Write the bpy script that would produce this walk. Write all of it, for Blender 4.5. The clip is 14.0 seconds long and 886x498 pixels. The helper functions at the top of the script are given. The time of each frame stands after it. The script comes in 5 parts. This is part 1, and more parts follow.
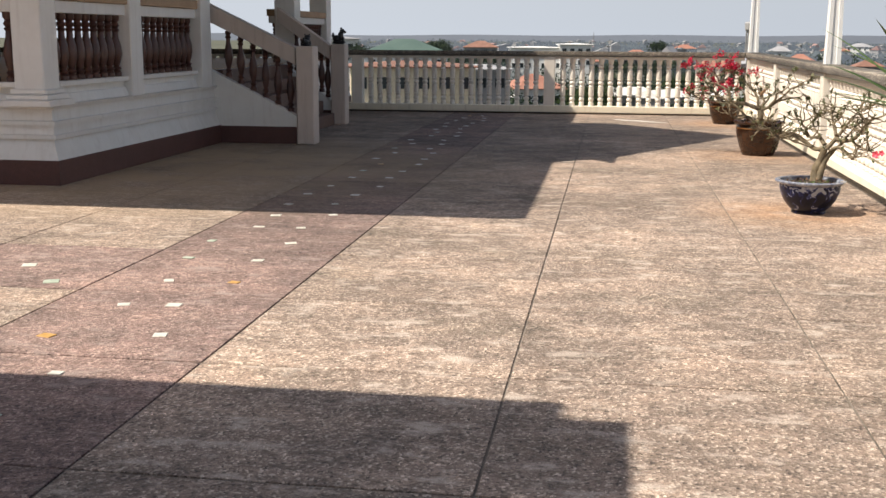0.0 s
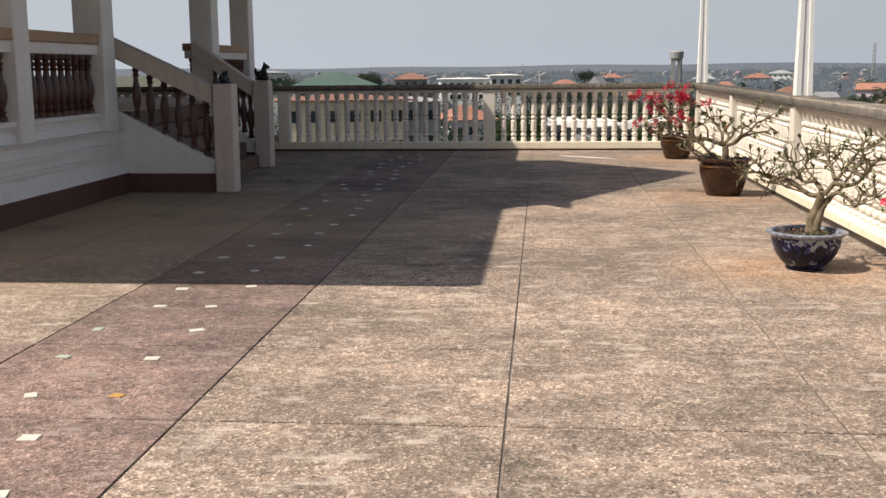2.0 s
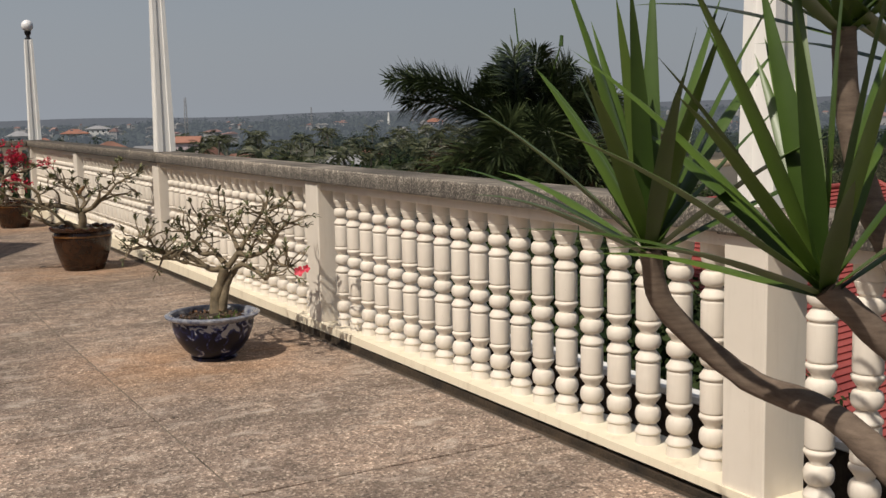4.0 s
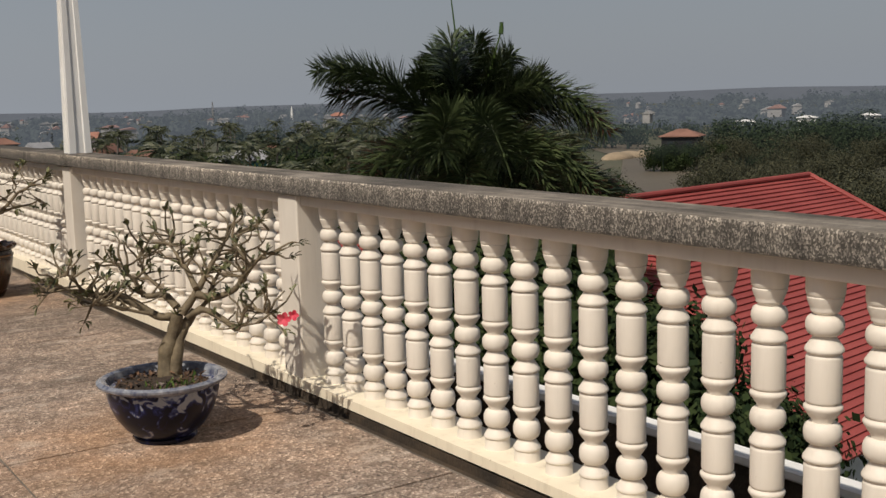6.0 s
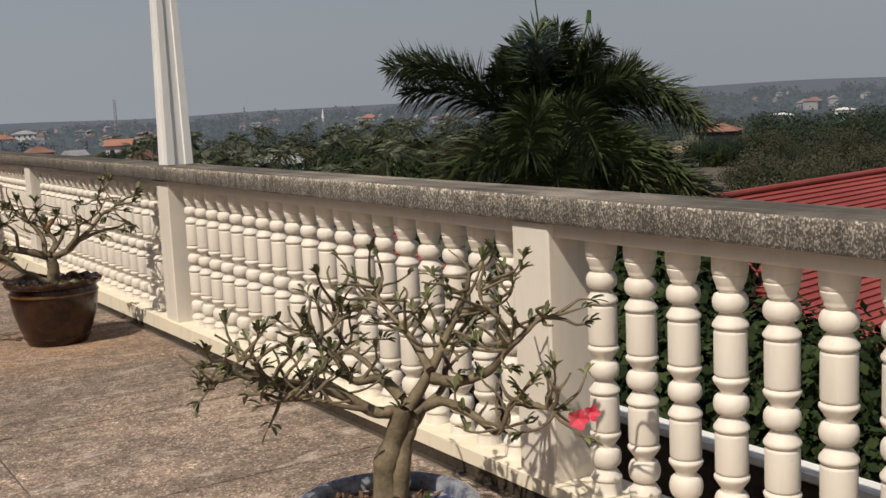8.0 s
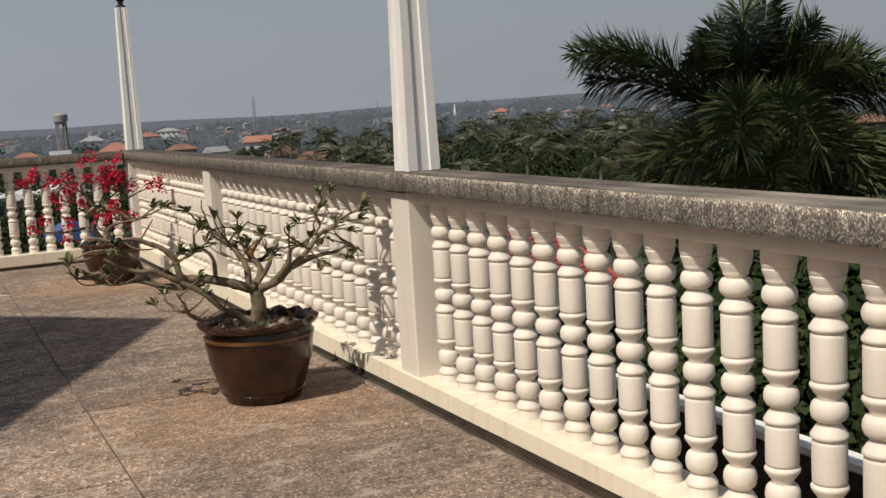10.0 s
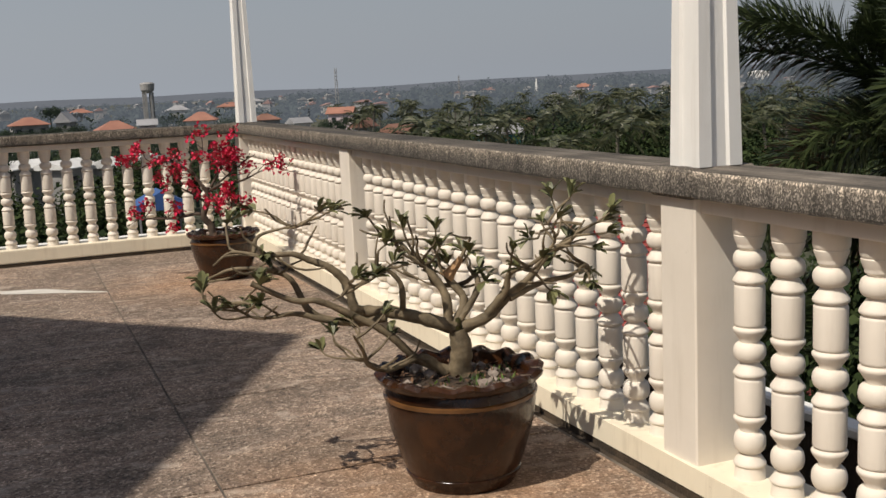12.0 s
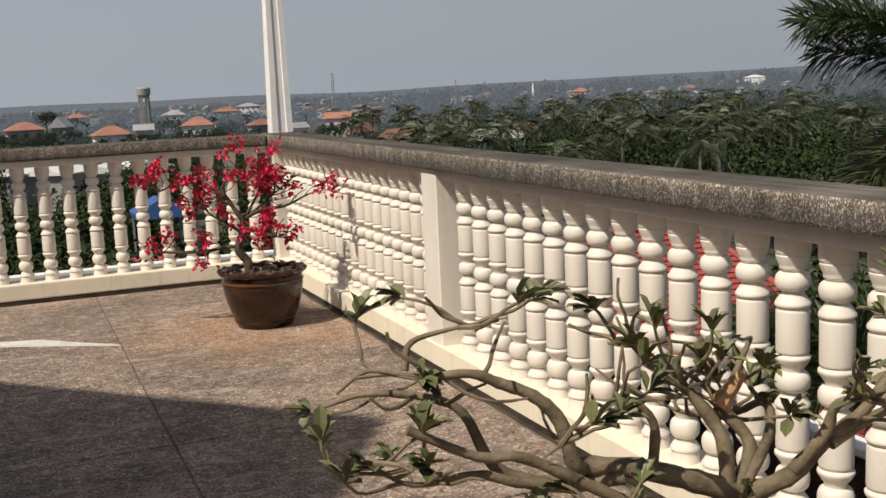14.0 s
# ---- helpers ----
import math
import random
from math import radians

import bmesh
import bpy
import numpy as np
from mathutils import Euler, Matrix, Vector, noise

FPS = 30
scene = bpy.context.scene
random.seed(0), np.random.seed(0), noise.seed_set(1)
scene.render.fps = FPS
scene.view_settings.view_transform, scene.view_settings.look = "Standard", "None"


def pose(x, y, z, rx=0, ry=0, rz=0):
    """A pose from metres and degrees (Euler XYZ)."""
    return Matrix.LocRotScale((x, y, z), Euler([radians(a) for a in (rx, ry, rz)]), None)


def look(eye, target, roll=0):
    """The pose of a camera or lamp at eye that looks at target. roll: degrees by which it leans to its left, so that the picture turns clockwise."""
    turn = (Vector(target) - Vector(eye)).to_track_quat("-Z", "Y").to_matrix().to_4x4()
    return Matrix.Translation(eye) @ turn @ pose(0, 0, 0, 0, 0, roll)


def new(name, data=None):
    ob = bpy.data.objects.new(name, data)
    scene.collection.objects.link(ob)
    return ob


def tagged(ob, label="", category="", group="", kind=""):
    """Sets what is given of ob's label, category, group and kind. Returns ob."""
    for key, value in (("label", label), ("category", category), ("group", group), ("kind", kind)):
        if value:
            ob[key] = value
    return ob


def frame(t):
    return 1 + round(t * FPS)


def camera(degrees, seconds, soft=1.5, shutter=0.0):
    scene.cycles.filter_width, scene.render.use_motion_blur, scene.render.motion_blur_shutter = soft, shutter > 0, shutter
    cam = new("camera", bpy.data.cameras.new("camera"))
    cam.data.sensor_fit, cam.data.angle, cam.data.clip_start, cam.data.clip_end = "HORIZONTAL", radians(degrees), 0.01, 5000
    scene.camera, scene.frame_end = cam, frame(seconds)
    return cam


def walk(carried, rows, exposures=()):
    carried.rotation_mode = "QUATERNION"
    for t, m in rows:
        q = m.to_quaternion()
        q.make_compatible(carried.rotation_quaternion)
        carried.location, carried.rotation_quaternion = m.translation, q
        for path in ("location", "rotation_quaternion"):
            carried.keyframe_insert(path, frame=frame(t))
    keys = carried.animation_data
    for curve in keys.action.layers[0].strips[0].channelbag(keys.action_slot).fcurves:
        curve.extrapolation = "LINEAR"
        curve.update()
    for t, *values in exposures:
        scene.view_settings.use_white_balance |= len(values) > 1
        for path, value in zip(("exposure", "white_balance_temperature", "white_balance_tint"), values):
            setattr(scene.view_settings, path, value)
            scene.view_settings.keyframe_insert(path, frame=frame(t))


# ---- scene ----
cam = camera(44.2, 14.0)
PATH = [
    (0, (-0.04, -0.133, 1.404), (-0.335, 1.808, 1.021), 0.3),
    (0.5, (-0.1, 0.169, 1.412), (-0.425, 2.107, 1.036), 0.8),
    (1, (-0.183, 0.498, 1.407), (-0.558, 2.426, 1.032), -0.4),
    (1.5, (-0.246, 0.847, 1.413), (-0.6, 2.779, 1.037), -0.7),
    (2, (-0.286, 1.233, 1.425), (-0.463, 3.198, 1.098), -0.5),
    (2.5, (-0.327, 1.628, 1.434), (-0.155, 3.6, 1.146), -0.9),
    (3, (-0.318, 2.036, 1.413), (0.23, 3.943, 1.166), 0.8),
    (3.5, (-0.342, 2.409, 1.411), (0.482, 4.215, 1.172), -0.1),
    (3.7, (-0.341, 2.576, 1.411), (0.557, 4.346, 1.166), -0.9),
    (5.8, (-0.012, 4.347, 1.401), (1.106, 5.986, 1.148), -1.3),
    (6, (0.004, 4.528, 1.406), (1.119, 6.166, 1.143), -1.6),
    (6.5, (0.064, 4.968, 1.389), (1.176, 6.61, 1.129), -1.1),
    (7, (0.11, 5.47, 1.377), (1.206, 7.121, 1.104), -0.9),
    (7.5, (0.147, 5.945, 1.383), (1.233, 7.599, 1.091), -2.4),
    (8, (0.136, 6.392, 1.396), (1.203, 8.064, 1.135), -2.8),
    (8.5, (0.175, 6.889, 1.402), (1.202, 8.587, 1.15), -2.7),
    (9, (0.237, 7.403, 1.4), (1.208, 9.135, 1.159), -2.4),
    (9.2, (0.258, 7.61, 1.401), (1.205, 9.354, 1.149), -2.8),
    (11.3, (0.281, 9.438, 1.416), (1.04, 11.271, 1.165), -3.3),
    (11.5, (0.287, 9.638, 1.424), (1.038, 11.472, 1.153), -3.4),
    (12, (0.327, 10.094, 1.411), (1.052, 11.934, 1.113), -2.7),
    (12.5, (0.349, 10.526, 1.413), (1.038, 12.378, 1.11), -2.5),
    (13, (0.361, 10.924, 1.412), (1.018, 12.789, 1.11), -2.3),
    (13.5, (0.383, 11.34, 1.43), (1.048, 13.202, 1.13), -2.3),
    (14, (0.373, 11.791, 1.428), (1.106, 13.63, 1.138), -2.7),
]
EXPOSURES = ((0.0, 0.52), (0.5, 0.32), (1.8, 0.3), (2.5, 0.06), (3.2, -0.26), (5.8, -0.47), (7.3, -0.43), (8.8, -0.37), (11.5, -0.3), (14.0, -0.16))
walk(cam, [(t, look(eye, target, roll)) for t, eye, target, roll in PATH],
     exposures=EXPOSURES)

# ---- sky, sun, exposure ----
SUN_EL, SUN_DIR = radians(53), Vector((-0.9285, -0.3714, 0))
world = bpy.data.worlds.new("world")
scene.world = world
world.use_nodes = True
wn, wl = world.node_tree.nodes, world.node_tree.links
wn.clear()
sky = wn.new("ShaderNodeTexSky")
sky.sky_type, sky.sun_disc = "NISHITA", False
sky.sun_elevation, sky.sun_rotation = SUN_EL, math.atan2(SUN_DIR.x, SUN_DIR.y)
sky.air_density, sky.dust_density, sky.ozone_density = 1.0, 2.5, 1.2
hue = wn.new("ShaderNodeHueSaturation")
hue.inputs["Saturation"].default_value = 0.8
hue.inputs["Value"].default_value = 0.78
geo = wn.new("ShaderNodeTexCoord")
sep = wn.new("ShaderNodeSeparateXYZ")
wl.new(geo.outputs["Generated"], sep.inputs[0])
fade = wn.new("ShaderNodeMapRange")
fade.inputs["From Min"].default_value, fade.inputs["From Max"].default_value = 0.0, 0.45
fade.inputs["To Min"].default_value, fade.inputs["To Max"].default_value = 0.85, 0.0
wl.new(sep.outputs["Z"], fade.inputs["Value"])
haze = wn.new("ShaderNodeMix")
haze.data_type = "RGBA"
glare = wn.new("ShaderNodeMapRange")
glare.inputs["From Min"].default_value, glare.inputs["From Max"].default_value = -0.25, 0.6
glare.inputs["To Min"].default_value, glare.inputs["To Max"].default_value = 1.2, 0.97
wl.new(sep.outputs["X"], glare.inputs["Value"])
veil = wn.new("ShaderNodeVectorMath")
veil.operation = "SCALE"
veil.inputs[0].default_value = (4.15, 4.48, 5.0)
wl.new(glare.outputs[0], veil.inputs["Scale"])
wl.new(veil.outputs[0], haze.inputs[7])
wl.new(fade.outputs[0], haze.inputs[0])
back = wn.new("ShaderNodeBackground")
back.inputs["Strength"].default_value = 0.1
wout = wn.new("ShaderNodeOutputWorld")
wl.new(sky.outputs[0], hue.inputs["Color"])
wl.new(hue.outputs[0], haze.inputs[6])
wl.new(haze.outputs[2], back.inputs["Color"])
wl.new(back.outputs[0], wout.inputs[0])
sun = new("sun", bpy.data.lights.new("sun", "SUN"))
sun.data.energy, sun.data.angle, sun.data.color = 5.0, radians(0.6), (1.0, 0.915, 0.80)
to_sun = SUN_DIR * math.cos(SUN_EL) + Vector((0, 0, math.sin(SUN_EL)))
sun.matrix_world = look(to_sun * 60, (0, 0, 0))


# ---- materials ----
def node_mat(name, rough=0.7, metal=0.0):
    m = bpy.data.materials.new(name)
    m.use_nodes = True
    b = m.node_tree.nodes["Principled BSDF"]
    b.inputs["Roughness"].default_value, b.inputs["Metallic"].default_value = rough, metal
    return m, m.node_tree.nodes, m.node_tree.links, b


def coords(n, l, scale=(1, 1, 1)):
    g, mp = n.new("ShaderNodeNewGeometry"), n.new("ShaderNodeMapping")
    mp.inputs["Scale"].default_value = scale
    l.new(g.outputs["Position"], mp.inputs["Vector"])
    return mp.outputs[0]


def noise_at(n, l, vec, scale, detail=4, rough=0.6):
    t = n.new("ShaderNodeTexNoise")
    t.inputs["Scale"].default_value, t.inputs["Detail"].default_value, t.inputs["Roughness"].default_value = scale, detail, rough
    l.new(vec, t.inputs["Vector"])
    return t.outputs["Fac"]


def ramp(n, l, fac, stops):
    r = n.new("ShaderNodeValToRGB")
    e = r.color_ramp.elements
    while len(e) < len(stops):
        e.new(0.5)
    for k, (p, c) in zip(e, stops):
        k.position, k.color = p, (*c, 1) if len(c) == 3 else c
    l.new(fac, r.inputs[0])
    return r.outputs[0]


def mixed(n, l, fac, a, b, mode="MIX"):
    m = n.new("ShaderNodeMix")
    m.data_type, m.blend_type = "RGBA", mode
    for sock, v in ((m.inputs[0], fac), (m.inputs[6], a), (m.inputs[7], b)):
        if isinstance(v, (int, float)):
            sock.default_value = v
        elif isinstance(v, tuple):
            sock.default_value = (*v, 1)
        else:
            l.new(v, sock)
    return m.outputs[2]


def bumped(n, l, bsdf, height, strength=0.3, dist=0.01):
    bp = n.new("ShaderNodeBump")
    bp.inputs["Strength"].default_value, bp.inputs["Distance"].default_value = strength, dist
    l.new(height, bp.inputs["Height"])
    l.new(bp.outputs[0], bsdf.inputs["Normal"])


def surface(name, dark, light, rough=0.7, big=1.5, fine=60, bump=0.25, dist=0.006, vary=0.0, metal=0.0, coat=0.0, squash=(1, 1, 1)):
    """A painted, fired or mineral surface: two scales of mottling, fine relief, and a small change from piece to piece."""
    m, n, l, b = node_mat(name, rough, metal)
    v = coords(n, l, squash)
    a, f = noise_at(n, l, v, big), noise_at(n, l, v, fine, 3)
    c = ramp(n, l, a, [(0.3, dark), (0.7, light)])
    c = mixed(n, l, 0.5, c, ramp(n, l, f, [(0.3, (0.72, 0.72, 0.72)), (0.7, (1.15, 1.15, 1.15))]), "MULTIPLY")
    if vary:
        o = n.new("ShaderNodeObjectInfo")
        c = mixed(n, l, 1.0, c, ramp(n, l, o.outputs["Random"], [(0, (1 - vary,) * 3), (1, (1 + vary,) * 3)]), "MULTIPLY")
    l.new(c, b.inputs["Base Color"])
    b.inputs["Coat Weight"].default_value = coat
    bumped(n, l, b, f, bump, dist)
    return m


POT1, POT2, POT3, POT4 = (1.63, 9.13), (1.755, 13.615), (1.83, 18.55), (1.5, 4.06)


def aggregate(name, dark, light, chip, vary=0.1, stain=(0.34, 0.19, 0.10)):
    """Washed pebble-dash slabs: pale chips in dark mortar, worn patches, long pale scuffs, and iron-red wash round the pots."""
    m, n, l, b = node_mat(name, 0.85)
    v = coords(n, l)
    vo = n.new("ShaderNodeTexVoronoi")
    vo.inputs["Scale"].default_value = 95
    l.new(v, vo.inputs["Vector"])
    pebble = ramp(n, l, vo.outputs["Color"], [(0.06, tuple(0.75 * q for q in dark)), (0.36, tuple(0.9 * q for q in light)), (0.66, light), (0.88, chip)])
    grit = noise_at(n, l, v, 240, 2)
    c = mixed(n, l, 0.75, pebble, ramp(n, l, grit, [(0.35, (0.5, 0.5, 0.5)), (0.65, (1.5, 1.5, 1.5))]), "MULTIPLY")
    # broad cloudy wear, pinkish where pale and grey-green where damp
    c = mixed(n, l, 1.0, c, ramp(n, l, noise_at(n, l, v, 0.62, 5, 0.55), [(0.36, (0.72, 0.71, 0.69)), (0.5, (0.98, 0.97, 0.95)), (0.62, (1.28, 1.23, 1.18))]), "MULTIPLY")
    c = mixed(n, l, 1.0, c, ramp(n, l, noise_at(n, l, coords(n, l, (1.0, 1.35, 1)), 2.3, 6, 0.68), [(0.36, (0.74, 0.74, 0.74)), (0.5, (1, 1, 1)), (0.64, (1.28, 1.26, 1.23))]), "MULTIPLY")
    # mottle a few centimetres across
    c = mixed(n, l, 1.0, c, ramp(n, l, noise_at(n, l, v, 16, 5, 0.7), [(0.38, (0.74, 0.73, 0.72)), (0.6, (1.27, 1.26, 1.25))]), "MULTIPLY")
    # short pale scuffs and damp patches
    streak = noise_at(n, l, coords(n, l, (1.0, 2.0, 1)), 3.4, 5, 0.7)
    c = mixed(n, l, ramp(n, l, streak, [(0.55, (0, 0, 0)), (0.65, (0.8, 0.8, 0.8))]), c, mixed(n, l, 1.0, chip, ramp(n, l, grit, [(0.35, (0.6, 0.6, 0.6)), (0.6, (1.1, 1.1, 1.1))]), "MULTIPLY"))
    blot = noise_at(n, l, coords(n, l, (1.0, 1.5, 1)), 0.9, 6, 0.62)
    c = mixed(n, l, ramp(n, l, blot, [(0.54, (0, 0, 0)), (0.68, (0.55, 0.55, 0.55))]), c, mixed(n, l, 1.0, c, (0.66, 0.69, 0.66), "MULTIPLY"))
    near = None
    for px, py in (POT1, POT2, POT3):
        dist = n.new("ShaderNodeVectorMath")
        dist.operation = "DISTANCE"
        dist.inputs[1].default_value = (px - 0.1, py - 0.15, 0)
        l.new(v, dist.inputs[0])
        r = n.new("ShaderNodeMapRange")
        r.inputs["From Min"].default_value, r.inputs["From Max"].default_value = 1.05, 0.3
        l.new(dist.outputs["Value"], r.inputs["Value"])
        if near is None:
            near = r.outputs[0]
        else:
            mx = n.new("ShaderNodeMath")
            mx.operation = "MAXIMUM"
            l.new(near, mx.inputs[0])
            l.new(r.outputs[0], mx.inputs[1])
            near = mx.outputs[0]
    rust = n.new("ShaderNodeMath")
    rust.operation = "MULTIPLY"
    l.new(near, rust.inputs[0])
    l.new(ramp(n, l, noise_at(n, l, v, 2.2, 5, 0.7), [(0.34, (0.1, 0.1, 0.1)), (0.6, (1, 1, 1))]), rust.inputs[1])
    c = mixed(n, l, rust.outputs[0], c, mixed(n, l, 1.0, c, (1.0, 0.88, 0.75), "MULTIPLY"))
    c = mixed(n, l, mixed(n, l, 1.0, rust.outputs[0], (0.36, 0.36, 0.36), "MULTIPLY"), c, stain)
    # the far half is a little darker and greyer, with an uneven start
    far_sep, wob = n.new("ShaderNodeSeparateXYZ"), n.new("ShaderNodeMath")
    l.new(v, far_sep.inputs[0])
    wob.operation = "MULTIPLY_ADD"
    wob.inputs[1].default_value = 5.0
    l.new(noise_at(n, l, v, 0.5, 5, 0.6), wob.inputs[0])
    l.new(far_sep.outputs["Y"], wob.inputs[2])
    grey = n.new("ShaderNodeMapRange")
    grey.inputs["From Min"].default_value, grey.inputs["From Max"].default_value = 10.0, 14.5
    l.new(wob.outputs[0], grey.inputs["Value"])
    c = mixed(n, l, grey.outputs[0], c, mixed(n, l, 1.0, c, (0.87, 0.855, 0.83), "MULTIPLY"))
    # tan dust blown against the pavilion
    dust = n.new("ShaderNodeVectorMath")
    dust.operation = "DISTANCE"
    dust.inputs[1].default_value = (-4.6, 11.2, 0)
    l.new(v, dust.inputs[0])
    dr = n.new("ShaderNodeMapRange")
    dr.inputs["From Min"].default_value, dr.inputs["From Max"].default_value = 3.9, 1.2
    dr.inputs["To Max"].default_value = 0.95
    l.new(dust.outputs["Value"], dr.inputs["Value"])
    c = mixed(n, l, mixed(n, l, 1.0, dr.outputs[0], ramp(n, l, noise_at(n, l, v, 1.6, 5, 0.6), [(0.32, (0.4, 0.4, 0.4)), (0.55, (1, 1, 1))]), "MULTIPLY"), c, (0.4, 0.29, 0.18))
    o = n.new("ShaderNodeObjectInfo")
    c = mixed(n, l, 1.0, c, ramp(n, l, o.outputs["Random"], [(0, (1 - vary,) * 3), (1, (1 + vary,) * 3)]), "MULTIPLY")
    l.new(c, b.inputs["Base Color"])
    bumped(n, l, b, vo.outputs["Distance"], 0.6, 0.006)
    return m


def weathered_coping():
    """Pebble-dashed concrete rail: pale chips in black algae on its faces, a smoother grey-brown top."""
    m, n, l, b = node_mat("weathered_concrete", 0.9)
    w = coords(n, l)
    vo = n.new("ShaderNodeTexVoronoi")
    vo.inputs["Scale"].default_value = 240
    l.new(coords(n, l, (1, 1, 0.7)), vo.inputs["Vector"])
    runs = noise_at(n, l, coords(n, l, (17, 17, 2.6)), 1.0, 5, 0.7)
    algae = ramp(n, l, runs, [(0.34, (0.13, 0.118, 0.105)), (0.54, (0.22, 0.2, 0.175)), (0.7, (0.31, 0.285, 0.255))])
    chips = ramp(n, l, vo.outputs["Color"], [(0.34, (0.5, 0.49, 0.47)), (0.6, (0.95, 0.93, 0.91)), (0.8, (2.3, 2.24, 2.15))])
    face = mixed(n, l, 1.0, algae, chips, "MULTIPLY")
    patch, grit = noise_at(n, l, w, 2.4, 7, 0.72), noise_at(n, l, w, 90, 3)
    flat = ramp(n, l, patch, [(0.34, (0.09, 0.08, 0.067)), (0.52, (0.2, 0.175, 0.146)), (0.7, (0.37, 0.33, 0.28))])
    flat = mixed(n, l, 0.6, flat, ramp(n, l, grit, [(0.3, (0.65, 0.65, 0.65)), (0.7, (1.25, 1.25, 1.25))]), "MULTIPLY")
    ge, sz = n.new("ShaderNodeNewGeometry"), n.new("ShaderNodeSeparateXYZ")
    l.new(ge.outputs["Normal"], sz.inputs[0])
    up = ramp(n, l, sz.outputs["Z"], [(0.45, (0, 0, 0)), (0.8, (1, 1, 1))])
    # paler towards the upper arris, darker towards the lower lip
    lip, hz = n.new("ShaderNodeSeparateXYZ"), n.new("ShaderNodeMath")
    l.new(w, lip.inputs[0])
    hz.operation = "ADD"
    l.new(lip.outputs["Z"], hz.inputs[0])
    jag = n.new("ShaderNodeMapRange")
    jag.inputs["To Min"].default_value, jag.inputs["To Max"].default_value = -0.05, 0.05
    l.new(noise_at(n, l, coords(n, l, (30, 30, 6)), 1.0, 5, 0.7), jag.inputs["Value"])
    l.new(jag.outputs[0], hz.inputs[1])
    paled = n.new("ShaderNodeMapRange")
    paled.inputs["From Min"].default_value, paled.inputs["From Max"].default_value = 1.03, 1.1
    l.new(hz.outputs[0], paled.inputs["Value"])
    face = mixed(n, l, 1.0, face, ramp(n, l, paled.outputs[0], [(0.0, (0.62, 0.62, 0.62)), (0.55, (1.0, 1.0, 1.0)), (1.0, (2.1, 2.06, 1.98))]), "MULTIPLY")
    # long dark stains along the top
    stripe = noise_at(n, l, coords(n, l, (16, 0.9, 1)), 1.0, 5, 0.65)
    flat = mixed(n, l, 1.0, flat, ramp(n, l, stripe, [(0.36, (0.45, 0.44, 0.43)), (0.52, (0.85, 0.84, 0.82)), (0.66, (1.3, 1.26, 1.2))]), "MULTIPLY")
    # the coping darkens along y towards the far corner
    far_end = n.new("ShaderNodeMapRange")
    far_end.inputs["From Min"].default_value, far_end.inputs["From Max"].default_value = 10.5, 16.0
    l.new(lip.outputs["Y"], far_end.inputs["Value"])
    far_tone = ramp(n, l, far_end.outputs[0], [(0.0, (1.0, 1.0, 1.0)), (0.6, (0.62, 0.61, 0.6)), (1.0, (0.42, 0.41, 0.4))])
    l.new(mixed(n, l, 1.0, mixed(n, l, up, face, flat), far_tone, "MULTIPLY"), b.inputs["Base Color"])
    bumped(n, l, b, vo.outputs["Distance"], 0.22, 0.006)
    return m


def painted(name, base, dirt, low=0.3, vary=0.03):
    """Old masonry paint with a yellowed cast, faint vertical dirt runs and chips."""
    m, n, l, b = node_mat(name, 0.6)
    w = coords(n, l)
    runs = noise_at(n, l, coords(n, l, (14, 14, 1.4)), 1.0, 5, 0.65)
    c = mixed(n, l, ramp(n, l, runs, [(0.52, (0, 0, 0)), (0.78, (low, low, low))]), base, dirt)
    spots = noise_at(n, l, w, 28, 4, 0.7)
    c = mixed(n, l, ramp(n, l, spots, [(0.68, (0, 0, 0)), (0.76, (0.55, 0.55, 0.55))]), c, dirt)
    c = mixed(n, l, 0.35, c, ramp(n, l, noise_at(n, l, w, 3.5, 4), [(0.3, (0.85, 0.83, 0.8)), (0.7, (1.08, 1.08, 1.08))]), "MULTIPLY")
    o = n.new("ShaderNodeObjectInfo")
    c = mixed(n, l, 1.0, c, ramp(n, l, o.outputs["Random"], [(0, (1 - vary,) * 3), (1, (1 + vary,) * 3)]), "MULTIPLY")
    l.new(c, b.inputs["Base Color"])
    bumped(n, l, b, spots, 0.12, 0.004)
    return m


def leaf_mat(name, dark, light, rough=0.5):
    m, n, l, b = node_mat(name, rough)
    g = n.new("ShaderNodeNewGeometry")
    c = ramp(n, l, g.outputs["Random Per Island"], [(0, dark), (1, light)])
    c = mixed(n, l, 0.4, c, ramp(n, l, noise_at(n, l, coords(n, l), 12), [(0.3, (0.7, 0.7, 0.7)), (0.7, (1.25, 1.25, 1.25))]), "MULTIPLY")
    l.new(c, b.inputs["Base Color"])
    return m


